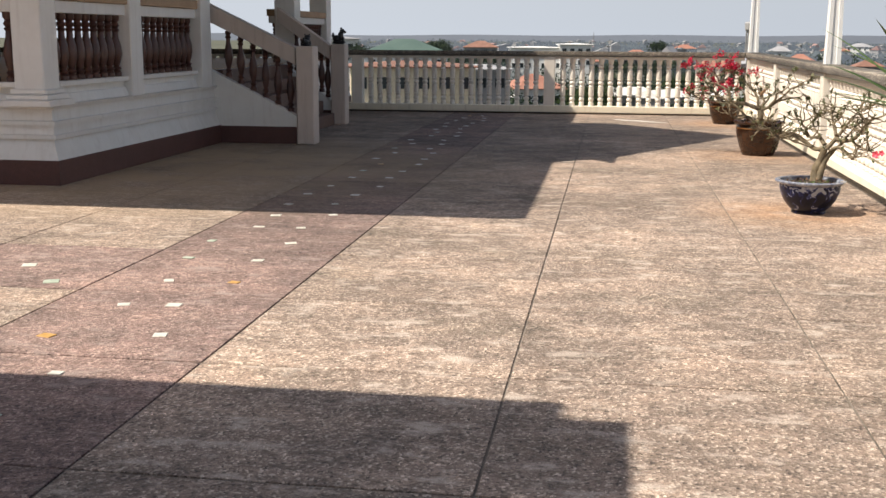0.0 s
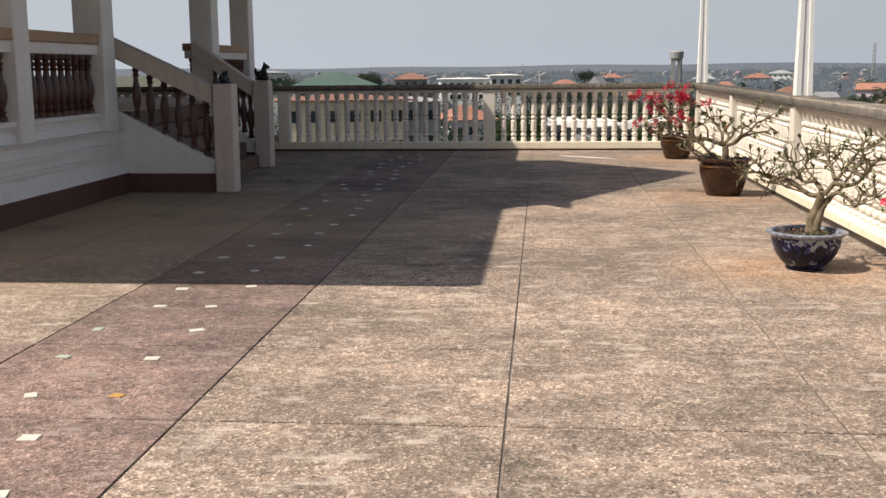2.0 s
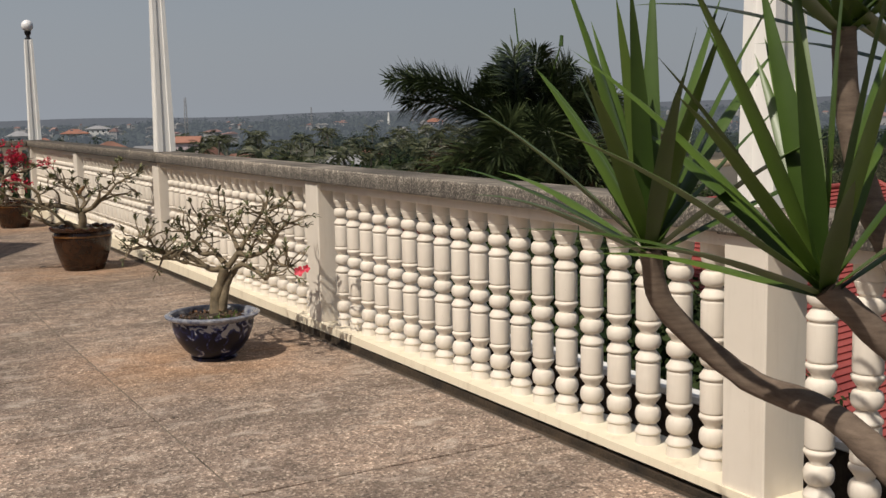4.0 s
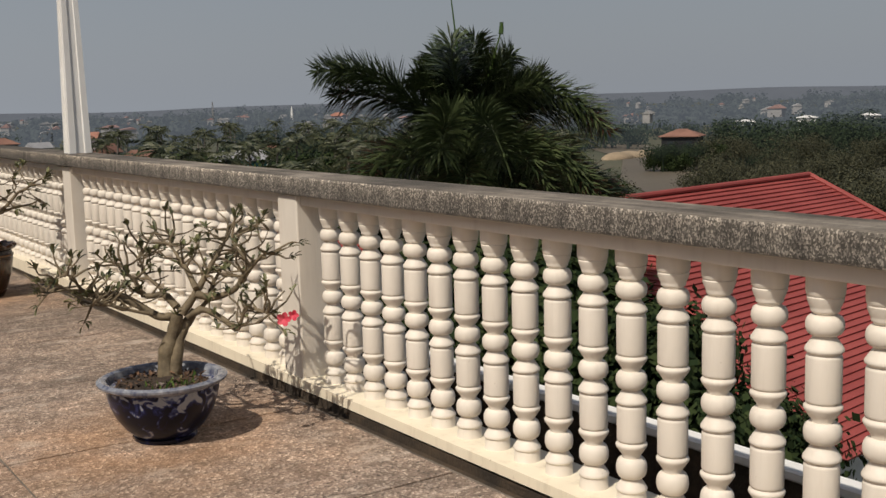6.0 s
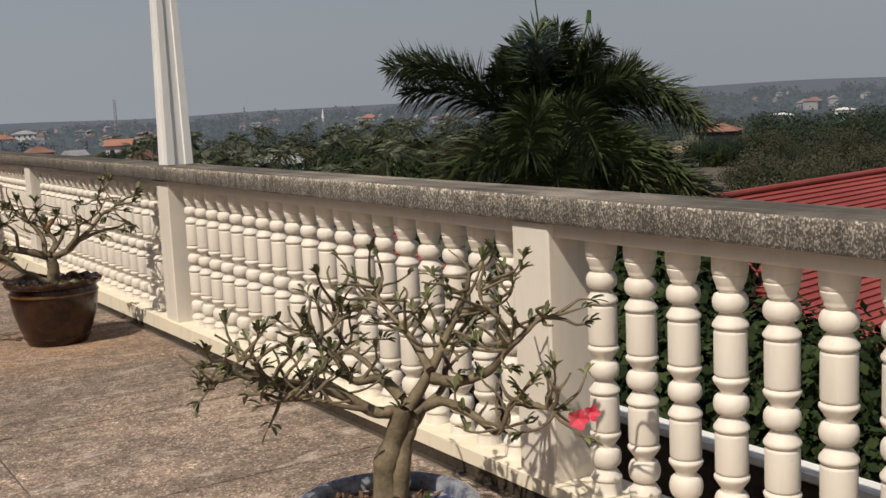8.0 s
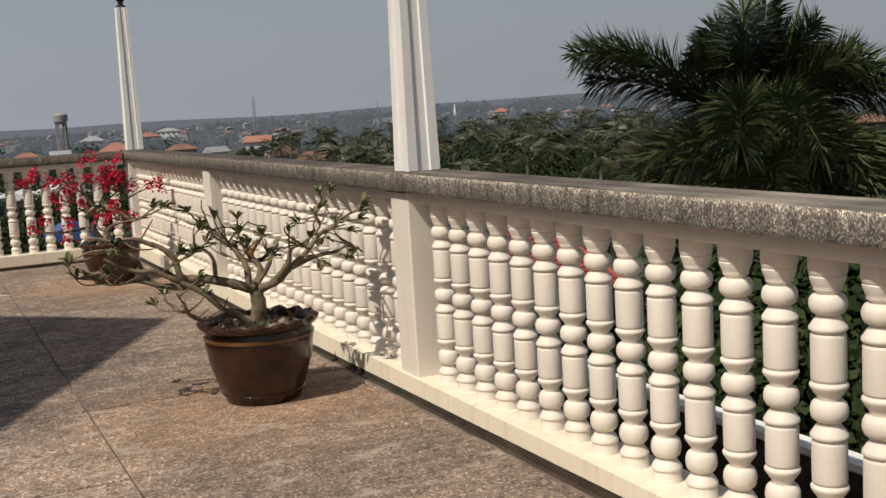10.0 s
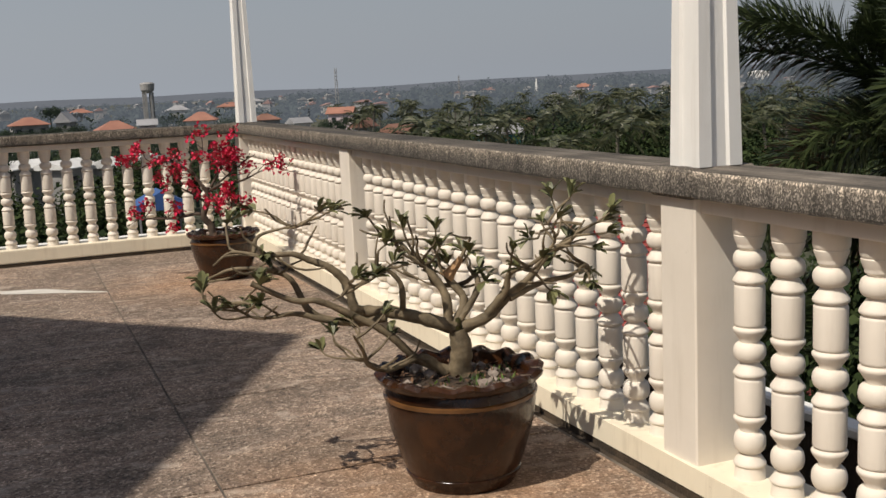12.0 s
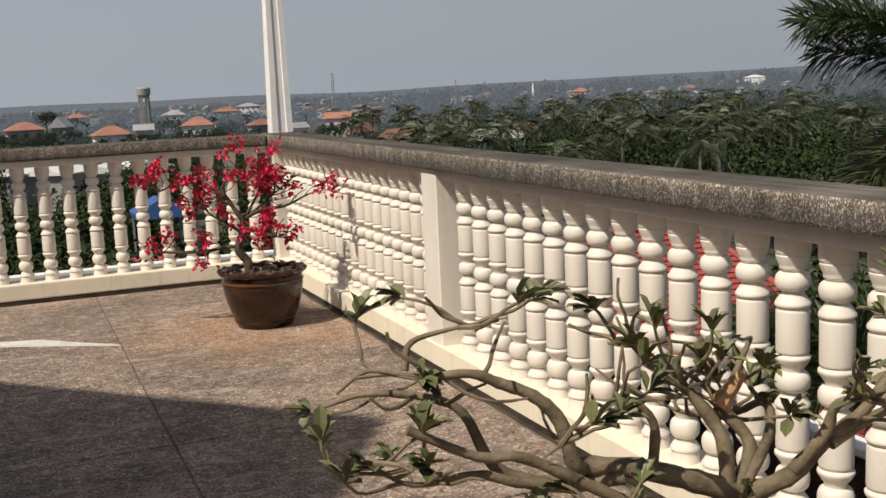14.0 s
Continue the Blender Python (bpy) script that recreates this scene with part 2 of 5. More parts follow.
def glazed_blue():
    """White glaze under dense cobalt hills and scrolls, darker towards the foot."""
    m, n, l, b = node_mat("cobalt_glaze", 0.3)
    b.inputs["Specular IOR Level"].default_value = 0.25
    t, sp = n.new("ShaderNodeTexCoord"), n.new("ShaderNodeSeparateXYZ")
    l.new(t.outputs["Object"], sp.inputs[0])
    no = n.new("ShaderNodeTexNoise")
    no.inputs["Scale"].default_value, no.inputs["Detail"].default_value, no.inputs["Distortion"].default_value = 15, 3, 1.4
    l.new(t.outputs["Object"], no.inputs["Vector"])
    low = n.new("ShaderNodeMapRange")
    low.inputs["From Min"].default_value, low.inputs["From Max"].default_value = 0.12, 0.29
    low.inputs["To Min"].default_value, low.inputs["To Max"].default_value = -0.12, 0.1
    l.new(sp.outputs["Z"], low.inputs["Value"])
    ad = n.new("ShaderNodeMath")
    l.new(no.outputs["Fac"], ad.inputs[0])
    l.new(low.outputs[0], ad.inputs[1])
    c = ramp(n, l, ad.outputs[0], [(0.4, (0.005, 0.006, 0.016)), (0.48, (0.01, 0.014, 0.06)), (0.53, (0.05, 0.065, 0.16)), (0.57, (0.3, 0.31, 0.33))])
    l.new(c, b.inputs["Base Color"])
    return m


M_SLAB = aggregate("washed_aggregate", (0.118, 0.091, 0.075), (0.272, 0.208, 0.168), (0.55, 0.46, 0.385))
M_STRIP = aggregate("plum_aggregate", (0.085, 0.055, 0.05), (0.205, 0.142, 0.126), (0.36, 0.28, 0.245))
M_JOINT = surface("joint_mortar", (0.05, 0.04, 0.032), (0.26, 0.22, 0.18), 0.95, 3, 50)
M_GUTTER = surface("gutter_grime", (0.022, 0.017, 0.012), (0.085, 0.058, 0.035), 0.95, 5, 60, 0.6, 0.015)
M_COPING = weathered_coping()
M_CREAM = painted("cream_paint", (0.765, 0.703, 0.615), (0.45, 0.38, 0.3))
M_PLINTH = painted("yellowed_paint", (0.82, 0.74, 0.58), (0.42, 0.33, 0.22), 0.45)
M_WHITE = painted("white_paint", (0.80, 0.79, 0.76), (0.5, 0.46, 0.4))
M_HOUSE = painted("house_white", (0.78, 0.76, 0.72), (0.48, 0.42, 0.36))
M_DUSTY = painted("dusty_beige_paint", (0.6, 0.51, 0.44), (0.36, 0.28, 0.22), 0.5)
M_SKIRT = surface("oxide_skirting", (0.085, 0.035, 0.028), (0.12, 0.05, 0.04), 0.6, 2, 40)
M_TAN = surface("tan_sill", (0.36, 0.22, 0.12), (0.46, 0.3, 0.17), 0.6, 3, 40)
M_DARKWOOD = surface("dark_baluster", (0.06, 0.024, 0.018), (0.11, 0.048, 0.034), 0.35, 6, 80)
M_STAIR = surface("stair_tile", (0.1, 0.055, 0.042), (0.15, 0.085, 0.065), 0.5, 3, 40)
M_BLACK = surface("black_metal", (0.012, 0.012, 0.013), (0.02, 0.02, 0.022), 0.4, 6, 80)
M_GLOBE = surface("opal_globe", (0.82, 0.82, 0.82), (0.88, 0.88, 0.88), 0.2, 4, 60, 0.02)
M_BROWNGLAZE = surface("brown_glaze", (0.012, 0.0045, 0.002), (0.055, 0.021, 0.007), 0.2, 7, 30, 0.25, 0.01)
M_BROWNBAND = surface("amber_glaze", (0.085, 0.038, 0.012), (0.15, 0.07, 0.024), 0.25, 9, 30)
M_COBALT = glazed_blue()
M_RIM = surface("pale_glaze_rim", (0.045, 0.055, 0.11), (0.36, 0.37, 0.39), 0.2, 22, 60)
M_SOIL = surface("potting_soil", (0.02, 0.014, 0.01), (0.075, 0.05, 0.032), 1.0, 14, 60, 0.8, 0.02)
M_STONE = surface("pebble", (0.16, 0.12, 0.1), (0.38, 0.32, 0.27), 0.8, 18, 60, vary=0.3)
M_BARK = surface("grey_bark", (0.075, 0.056, 0.031), (0.245, 0.19, 0.115), 0.75, 14, 70, 0.5, 0.008)
M_BARK2 = surface("ringed_bark", (0.12, 0.085, 0.062), (0.235, 0.175, 0.13), 0.8, 5, 60, 0.5, 0.008, squash=(3, 3, 16))
M_BARK3 = surface("dark_bark", (0.05, 0.035, 0.025), (0.12, 0.085, 0.06), 0.85, 14, 70, 0.5, 0.008)
M_MULCH = leaf_mat("dry_mulch", (0.05, 0.028, 0.016), (0.2, 0.11, 0.06), 0.9)
M_LEAF = leaf_mat("succulent_leaf", (0.05, 0.058, 0.022), (0.175, 0.175, 0.07))
M_BLADE = leaf_mat("blade_leaf", (0.025, 0.055, 0.01), (0.1, 0.16, 0.026), 0.4)
M_BRACT = leaf_mat("crimson_bract", (0.42, 0.008, 0.03), (0.72, 0.02, 0.09), 0.55)
M_PINK = leaf_mat("pink_petal", (0.62, 0.03, 0.07), (0.8, 0.12, 0.16), 0.5)


# ---- mesh helpers ----
def part(name, bm, material, parent=None, label="", smooth=False):
    me = bpy.data.meshes.new(name)
    bm.to_mesh(me)
    bm.free()
    for mt in (material if isinstance(material, (list, tuple)) else [material]):
        me.materials.append(mt)
    if smooth:
        for p in me.polygons:
            p.use_smooth = True
        me.set_sharp_from_angle(angle=radians(38))
    ob = new(name, me)
    ob.parent = parent
    if label:
        ob["label"] = label
    return ob


def share(name, ob, parent, m):
    """Another object on the same mesh."""
    o = new(name, ob.data)
    o.parent, o.matrix_basis = parent, m
    return o


def block(x0, x1, y0, y1, z0, z1, bevel=0.0, bm=None, seg=1):
    own = bmesh.new()
    bmesh.ops.create_cube(own, size=1, matrix=Matrix.Translation(((x0 + x1) / 2, (y0 + y1) / 2, (z0 + z1) / 2)) @ Matrix.Diagonal((x1 - x0, y1 - y0, z1 - z0, 1)))
    if bevel:
        bmesh.ops.bevel(own, geom=own.edges[:], offset=bevel, segments=seg, affect="EDGES", profile=0.6)
    if bm is None:
        return own
    add_to(bm, own)
    return bm


def add_to(bm, other):
    me = bpy.data.meshes.new("join")
    other.to_mesh(me)
    other.free()
    bm.from_mesh(me)
    bpy.data.meshes.remove(me)


def lathe(profile, seg=20, bm=None, m=None, wave=None):
    """Turns (radius, height) pairs about z. wave(angle, radius, height) may bend a ring."""
    bm = bm or bmesh.new()
    rings = []
    for r, z in profile:
        ring = []
        for k in range(seg):
            a = 2 * math.pi * k / seg
            rr, zz = wave(a, r, z) if wave else (r, z)
            p = Vector((rr * math.cos(a), rr * math.sin(a), zz))
            ring.append(bm.verts.new(m @ p if m else p))
        rings.append(ring)
    for a, b in zip(rings, rings[1:]):
        for k in range(seg):
            bm.faces.new((a[k], a[(k + 1) % seg], b[(k + 1) % seg], b[k]))
    bm.faces.new(rings[0][::-1])
    bm.faces.new(rings[-1])
    return bm


def prism(points, y0, y1, axis="y", bm=None):
    """A flat outline pushed out along an axis."""
    bm = bm or bmesh.new()
    put = (lambda a, b, c: (a, c, b)) if axis == "y" else (lambda a, b, c: (c, a, b))
    lo = [bm.verts.new(put(a, b, y0)) for a, b in points]
    hi = [bm.verts.new(put(a, b, y1)) for a, b in points]
    n = len(points)
    bm.faces.new(lo)
    bm.faces.new(hi[::-1])
    for k in range(n):
        bm.faces.new((lo[k], hi[k], hi[(k + 1) % n], lo[(k + 1) % n]))
    bmesh.ops.recalc_face_normals(bm, faces=bm.faces[:])
    return bm


def smooth_line(pts, steps=4):
    """Catmull-Rom through points of any dimension."""
    pts = [Vector(p) for p in pts]
    if len(pts) < 3:
        return pts
    ext = [pts[0] * 2 - pts[1], *pts, pts[-1] * 2 - pts[-2]]
    out = []
    for a, b, c, d in zip(ext, ext[1:], ext[2:], ext[3:]):
        for k in range(steps):
            t = k / steps
            out.append(0.5 * (2 * b + (c - a) * t + (2 * a - 5 * b + 4 * c - d) * t * t + (3 * b - a - 3 * c + d) * t ** 3))
    return out + [pts[-1]]


def tube(bm, line, r0, r1, seg=8, lumps=0.0, rng=random):
    """A tapered limb along a line."""
    rings, n = [], len(line)
    for i, p in enumerate(line):
        d = (line[min(i + 1, n - 1)] - line[max(i - 1, 0)]).normalized()
        s = d.orthogonal().normalized() if i == 0 else (side - d * side.dot(d)).normalized()
        side, u = s, d.cross(s)
        r = (r0 + (r1 - r0) * i / max(n - 1, 1)) * (1 + lumps * (rng.random() - 0.5))
        rings.append([bm.verts.new(p + (s * math.cos(2 * math.pi * k / seg) + u * math.sin(2 * math.pi * k / seg)) * r) for k in range(seg)])
    for a, b in zip(rings, rings[1:]):
        for k in range(seg):
            bm.faces.new((a[k], a[(k + 1) % seg], b[(k + 1) % seg], b[k]))
    bm.faces.new(rings[0][::-1])
    bm.faces.new(rings[-1])


def thing(name, label, category, at=(0, 0, 0), group="", kind=""):
    e = new(name)
    e.location = at
    return tagged(e, label, category, group, kind)


# ---- terrace ----
RX, FY, BAY = 2.46, 20.43, 3.805
POSTS_Y = [FY] + [20.75 - BAY * k for k in range(1, 8)]
POSTS_X = [RX - 3.64 * k for k in range(5)]
X_JOINTS = [-12.2, -10.85, -9.5, -8.15, -6.8, -5.45, -4.1, -2.95, -1.77, -0.42, 0.93, 2.305]
Y_JOINTS = [-6.65 + 1.21 * k for k in range(23)]
Y_JOINTS[-1] = 20.3

floor = tagged(part("floor", block(-14, 2.345, -6.65, 20.33, -0.3, -0.007), M_JOINT), "roof terrace of washed aggregate slabs with plum strips", "floor", kind="structure")
tagged(part("gutter", block(2.322, 2.344, -6.6, 20.3, -0.0065, -0.0045), M_GUTTER, floor), "grimy gutter strip along the balustrade")

# ---- balustrades ----
def bulb(z0, z1, neck=0.031, r=0.0515):
    """A rounded ring between two necks."""
    return [(neck + (r - neck) * math.sin(math.pi * k / 10) ** 0.85, z0 + (z1 - z0) * (0.5 - 0.5 * math.cos(math.pi * k / 10))) for k in range(11)]


def drum(z0, z1):
    return [(0.043, z0), (0.0475, z0 + 0.004), (0.0485, z0 + 0.01), (0.0485, z1 - 0.01), (0.0475, z1 - 0.004), (0.043, z1)]


FLARE = ((0.0465, 0.0), (0.0515, 0.004), (0.0525, 0.009), (0.0505, 0.015), (0.039, 0.032), (0.032, 0.042))


def flare(z, up):
    """A sloping collar, widest below (up = 1) or above (up = -1)."""
    return [(r, z + up * h) for r, h in FLARE[::up]]


TURNED = ([(0.0515, 0.0), (0.0505, 0.004), (0.0485, 0.028), (0.047, 0.037)] + flare(0.04, 1) + bulb(0.086, 0.155) + flare(0.207, -1) + drum(0.21, 0.334) + flare(0.338, 1)
          + bulb(0.388, 0.448) + flare(0.498, -1) + drum(0.501, 0.636) + flare(0.64, 1) + bulb(0.688, 0.744)
          + [(0.031, 0.748), (0.037, 0.752), (0.0395, 0.757), (0.0385, 0.761), (0.042, 0.768), (0.048, 0.784), (0.0495, 0.792), (0.047, 0.795), (0.051, 0.8), (0.0525, 0.812), (0.0525, 0.852)])
baluster_mesh = part("baluster", lathe(TURNED, 22), M_CREAM)
for p in baluster_mesh.data.polygons:
    p.use_smooth = True
baluster_mesh.data.set_sharp_from_angle(angle=radians(50))
post_mesh = part("post", block(-0.1, 0.1, -0.1, 0.1, 0.03, 1.0078, 0.006), M_CREAM)


RISE = 0.005  # the rail climbs a little towards the corner, against the fall of the slabs


def rail_lift(y):
    return RISE * (y - 12.0)


def balustrade(label, lo, hi, posts, along, skip_first_post=False):
    """Coping, beam, plinth, posts and turned balusters. along: 'y' on x = RX, 'x' on y = FY."""
    rail = thing("balustrade", label, "balustrade", kind="structure")
    c = RX if along == "y" else FY

    def bar(name, half, z0, z1, mat, bev, off=0.0):
        if along == "y":
            return part(name, block(c - half + off, c + half + off, lo, hi, z0, z1, bev, seg=2), mat, rail)
        return part(name, block(lo, hi, c - half + off, c + half + off, z0, z1, bev, seg=2), mat, rail)

    bar("coping", 0.122, 1.008, 1.1, M_COPING, 0.012)
    bar("beam", 0.075, 0.956, 1.0075, M_CREAM, 0.006)
    if along == "y":
        foot = [(y, min(0.085, 0.042 - 0.02 * min(1, max(0, (y - 9) / 5)) - rail_lift(y))) for y in (lo, 4.0, 9.0, 14.0, hi)]
        part("plinth", prism(foot + [(hi, 0.105), (lo, 0.105)], c - 0.113, c + 0.113, "x"), M_PLINTH, rail)
    else:
        bar("plinth", 0.113, -0.015, 0.105, M_PLINTH, 0.01)
    bar("footing", 0.108, -0.08, 0.0495 if along == "y" else -0.0155, M_GUTTER, 0.0)
    for k, p in enumerate(posts):
        m = pose(c, p, 0) if along == "y" else pose(p, c, 0)
        if not (skip_first_post and k == 0):
            if k % 2 == 0 and along == "y":
                head = block(-0.133, 0.133, -0.12, 0.12, 1.004, 1.104, 0.012)
                h = part("post_cap", head, M_COPING, rail)
                h.matrix_basis = m
            share("post", post_mesh, rail, m)
    for p, following in zip(posts, posts[1:]):
        step = (p - following - 0.5) / 18
        for k in range(19):
            s = p - 0.25 - step * k
            share("baluster", baluster_mesh, rail, (pose(c, s, 0.105) if along == "y" else pose(s, c, 0.105)) @ pose(0, 0, 0, 0, 0, 20 * k))
    if along == "y":
        rail.matrix_basis = pose(0, 12.0, 0, math.degrees(math.atan(RISE))) @ pose(0, -12.0, 0)
    else:
        rail.location.z = rail_lift(FY)
    return rail


balustrade("cream turned balustrade with a blackened concrete coping, sunlit", POSTS_Y[-1] - 0.2, FY + 0.145, POSTS_Y, "y")
balustrade("cream balustrade closing the far end of the terrace", POSTS_X[-1] - 0.2, RX - 0.1455, POSTS_X, "x", True)
bpy.data.objects.remove(baluster_mesh)
bpy.data.objects.remove(post_mesh)

# ledge outside the balustrades in the gutter's dark colour, with a white kerb at its edge
ledge = tagged(part("ledge_slab", block(2.58, 3.4, -6.6, 21.9, -0.6, -0.36), M_GUTTER), "dark concrete ledge below the balustrade", "ledge", kind="structure")
part("ledge_slab_end", block(-14, 2.579, 20.73, 21.9, -0.6, -0.362), M_GUTTER, ledge)
part("upstand", block(3.32, 3.39, -6.6, 21.9, -0.359, -0.045), M_GUTTER, ledge)
part("upstand", block(-14, 3.319, 21.8, 21.89, -0.361, -0.045), M_GUTTER, ledge)
part("kerb", block(3.3, 3.4, -6.6, 21.9, -0.0445, 0.0, 0.008), M_WHITE, ledge, "white kerb along the ledge")
part("kerb", block(-14, 3.299, 21.79, 21.9, -0.0445, 0.0, 0.008), M_WHITE, ledge, "white kerb along the ledge")


def lamp_post(y):
    """A slim tapering pillar on the coping, grooved on each face, with an opal globe."""
    lp = thing("lamp_pillar", "tall tapering white pillar with a globe lamp on the coping", "lamp", (RX - 0.005, y - 0.035, 1.104 + rail_lift(y)), "lamp pillars")
    bm = bmesh.new()
    w0, w1, h = 0.083, 0.056, 1.5
    groove = [(-1, -1), (-0.42, -1), (-0.34, -0.86), (0.34, -0.86), (0.42, -1)]
    ring = []
    for q in range(4):
        ring += [(a * math.cos(q * math.pi / 2) - b * math.sin(q * math.pi / 2), a * math.sin(q * math.pi / 2) + b * math.cos(q * math.pi / 2)) for a, b in groove]
    lo = [bm.verts.new((a * w0, b * w0, 0.0)) for a, b in ring]
    hi = [bm.verts.new((a * w1, b * w1, h)) for a, b in ring]
    for k in range(len(ring)):
        j = (k + 1) % len(ring)
        bm.faces.new((lo[k], lo[j], hi[j], hi[k]))
    bm.faces.new(lo[::-1])
    bm.faces.new(hi)
    part("shaft", bm, M_WHITE, lp)
    part("neck", lathe([(0.05, 1.5), (0.05, 1.515), (0.028, 1.53), (0.028, 1.56), (0.045, 1.58), (0.05, 1.625), (0.03, 1.63)], 16), M_BLACK, lp, "black lamp neck", True)
    part("globe", lathe([(0.02, 1.622)] + [(0.088 * math.cos(radians(a)), 1.705 + 0.088 * math.sin(radians(a))) for a in range(-65, 90, 15)] + [(0.004, 1.793)], 20), M_GLOBE, lp, "white opal globe", True)


for k in (0, 2, 4, 6):
    lamp_post(POSTS_Y[k])

# ---- raised pavilion with its stair ----
pav = thing("pavilion", "white raised pavilion with brown balusters and a stair", "pavilion", kind="structure")
HX, HY0, HY1 = -5.15, 9.42, 21.2
FLOORZ = 0.95


def ring_wall(name, out, z0, z1, mat, out_top=None, label=""):
    """One course of the base, running round the front, the stair side and the back."""
    t = out if out_top is None else out_top
    bm = bmesh.new()
    v = []
    for o, z in ((out, z0), (t, z1)):
        v.append([bm.verts.new(p) for p in ((-13, HY0 - o, z), (HX + o, HY0 - o, z), (HX + o, HY1, z), (-13, HY1, z))])
    for k in range(4):
        bm.faces.new((v[0][k], v[0][(k + 1) % 4], v[1][(k + 1) % 4], v[1][k]))
    bm.faces.new(v[0][::-1])
    bm.faces.new(v[1])
    return part(name, bm, mat, pav, label)


ring_wall("skirting", 0.01, 0.0, 0.235, M_SKIRT, label="red oxide painted skirting")
ring_wall("base_flare", 0.0, 0.235, 0.43, M_HOUSE, -0.07)
ring_wall("base_band", -0.03, 0.431, 0.47, M_HOUSE)
ring_wall("base_band", -0.06, 0.471, 0.56, M_HOUSE)
ring_wall("base_band", -0.03, 0.561, 0.6, M_HOUSE)
ring_wall("base_wall", -0.07, 0.601, 0.71, M_HOUSE)
ring_wall("base_cornice", -0.04, 0.711, 0.75, M_HOUSE, -0.02)
ring_wall("base_course", -0.1, 0.751, 0.84, M_HOUSE, -0.13)
ring_wall("base_sill", -0.15, 0.841, FLOORZ, M_HOUSE)
brown_mesh = part("baluster", lathe([(0.05, 0), (0.05, 0.04), (0.032, 0.06), (0.05, 0.085), (0.03, 0.11), (0.046, 0.16), (0.063, 0.24), (0.056, 0.33), (0.033, 0.42), (0.03, 0.47), (0.046, 0.49), (0.03, 0.51), (0.048, 0.54), (0.03, 0.57), (0.05, 0.6), (0.05, 0.645)], 12), M_DARKWOOD, None, "", True)


def column(x, y, w, z0=0.72, z1=3.649, name="column"):
    return part(name, block(x - w / 2, x + w / 2, y - w / 2, y + w / 2, z0, z1, 0.012), M_HOUSE, pav)


def flared_column(x, y, w):
    c = column(x, y, w)
    for k, (g, z0, z1) in enumerate(((0.1, 0.735, 0.8), (0.06, 0.8, 0.85), (0.03, 0.85, 0.9))):
        part("column_foot", block(x - w / 2 - g, x + w / 2 + g, y - w / 2 - g, y + w / 2 + g, z0, z1 - 0.001, 0.01), M_HOUSE, c)


def infill(a, b, side, back=0.19):
    """Rails, sill and brown balusters between two columns. side: 'x' along the stair side, 'y' along the front."""
    def bar(name, d, z0, z1, mat):
        if side == "x":
            return part(name, block(HX - back - d, HX - back + d, a, b, z0, z1, 0.006), mat, pav)
        return part(name, block(a, b, HY0 + 0.13 - d, HY0 + 0.13 + d, z0, z1, 0.006), mat, pav)
    bar("bottom_rail", 0.1, FLOORZ - 0.04, FLOORZ + 0.01, M_HOUSE)
    bar("top_rail", 0.09, 1.605, 1.72, M_HOUSE)
    bar("rail_sill", 0.12, 1.721, 1.83, M_TAN)
    n = max(2, int((b - a) / 0.162))
    for k in range(n):
        s = a + (b - a) * (k + 0.5) / n
        share("baluster", brown_mesh, pav, pose(HX - back, s, FLOORZ + 0.01) if side == "x" else pose(s, HY0 + 0.13, FLOORZ + 0.01))


flared_column(HX - 0.25, HY0 + 0.16, 0.3)
column(HX - 0.2, 11.4, 0.3)
column(HX - 0.2, 13.46, 0.34)
column(HX - 0.16, 17.5, 0.34)
column(HX - 0.49, 20.8, 0.34)
infill(HY0 + 0.31, 11.25, "x")
infill(11.55, 13.29, "x")
infill(17.67, 20.62, "x", 0.45)
infill(-7.6, HX - 0.4, "y")
infill(-10.2, -7.9, "y")
column(-7.75, HY0 + 0.16, 0.3)
column(-10.4, HY0 + 0.16, 0.36)
for px, py in ((-8.4, 13.2), (-8.4, 17.3), (-8.4, 20.8), (-11.5, 13.2), (-11.5, 17.3), (-11.5, 20.8)):
    column(px, py, 0.34, FLOORZ)
part("deck", block(-12.9, HX - 0.16, HY0 + 0.16, HY1 - 0.1, FLOORZ, FLOORZ + 0.012), M_TAN, pav, "tan tiled pavilion deck")
# unseen inner wall and door leaf, added to close the pavilion's core
part("core_wall", block(-12.9, -9.6, 11.0, 12.6, FLOORZ + 0.012, 3.649), M_HOUSE, pav)
part("dark_doorway", block(-9.598, -9.58, 11.2, 12.3, FLOORZ + 0.012, 3.0), M_DARKWOOD, pav, "dark door leaf added to the unseen core wall")
# roof slab, gable and finial, known from their shadow on the slabs
part("roof_slab", block(-13.5, -3.33, 7.26, 21.6, 3.649, 3.814), M_HOUSE, pav)
# unseen roof bulk, added to block sky and deepen the floor shade
part("main_roof", prism([(-13.5, 3.814), (-3.9, 3.814), (-8.6, 7.131)], 9.0, 19.8), M_HOUSE, pav)
part("gable", prism([(11.2, 3.649), (17.2, 3.649), (16.9, 4.727), (14.17, 7.422), (11.5, 4.760)], -6.2, -3.35, "x"), M_HOUSE, pav)
part("gable_finial", prism([(11.6, 4.859), (11.0, 4.851), (11.4, 4.577)], -3.43, -3.351, "x"), M_HOUSE, pav)

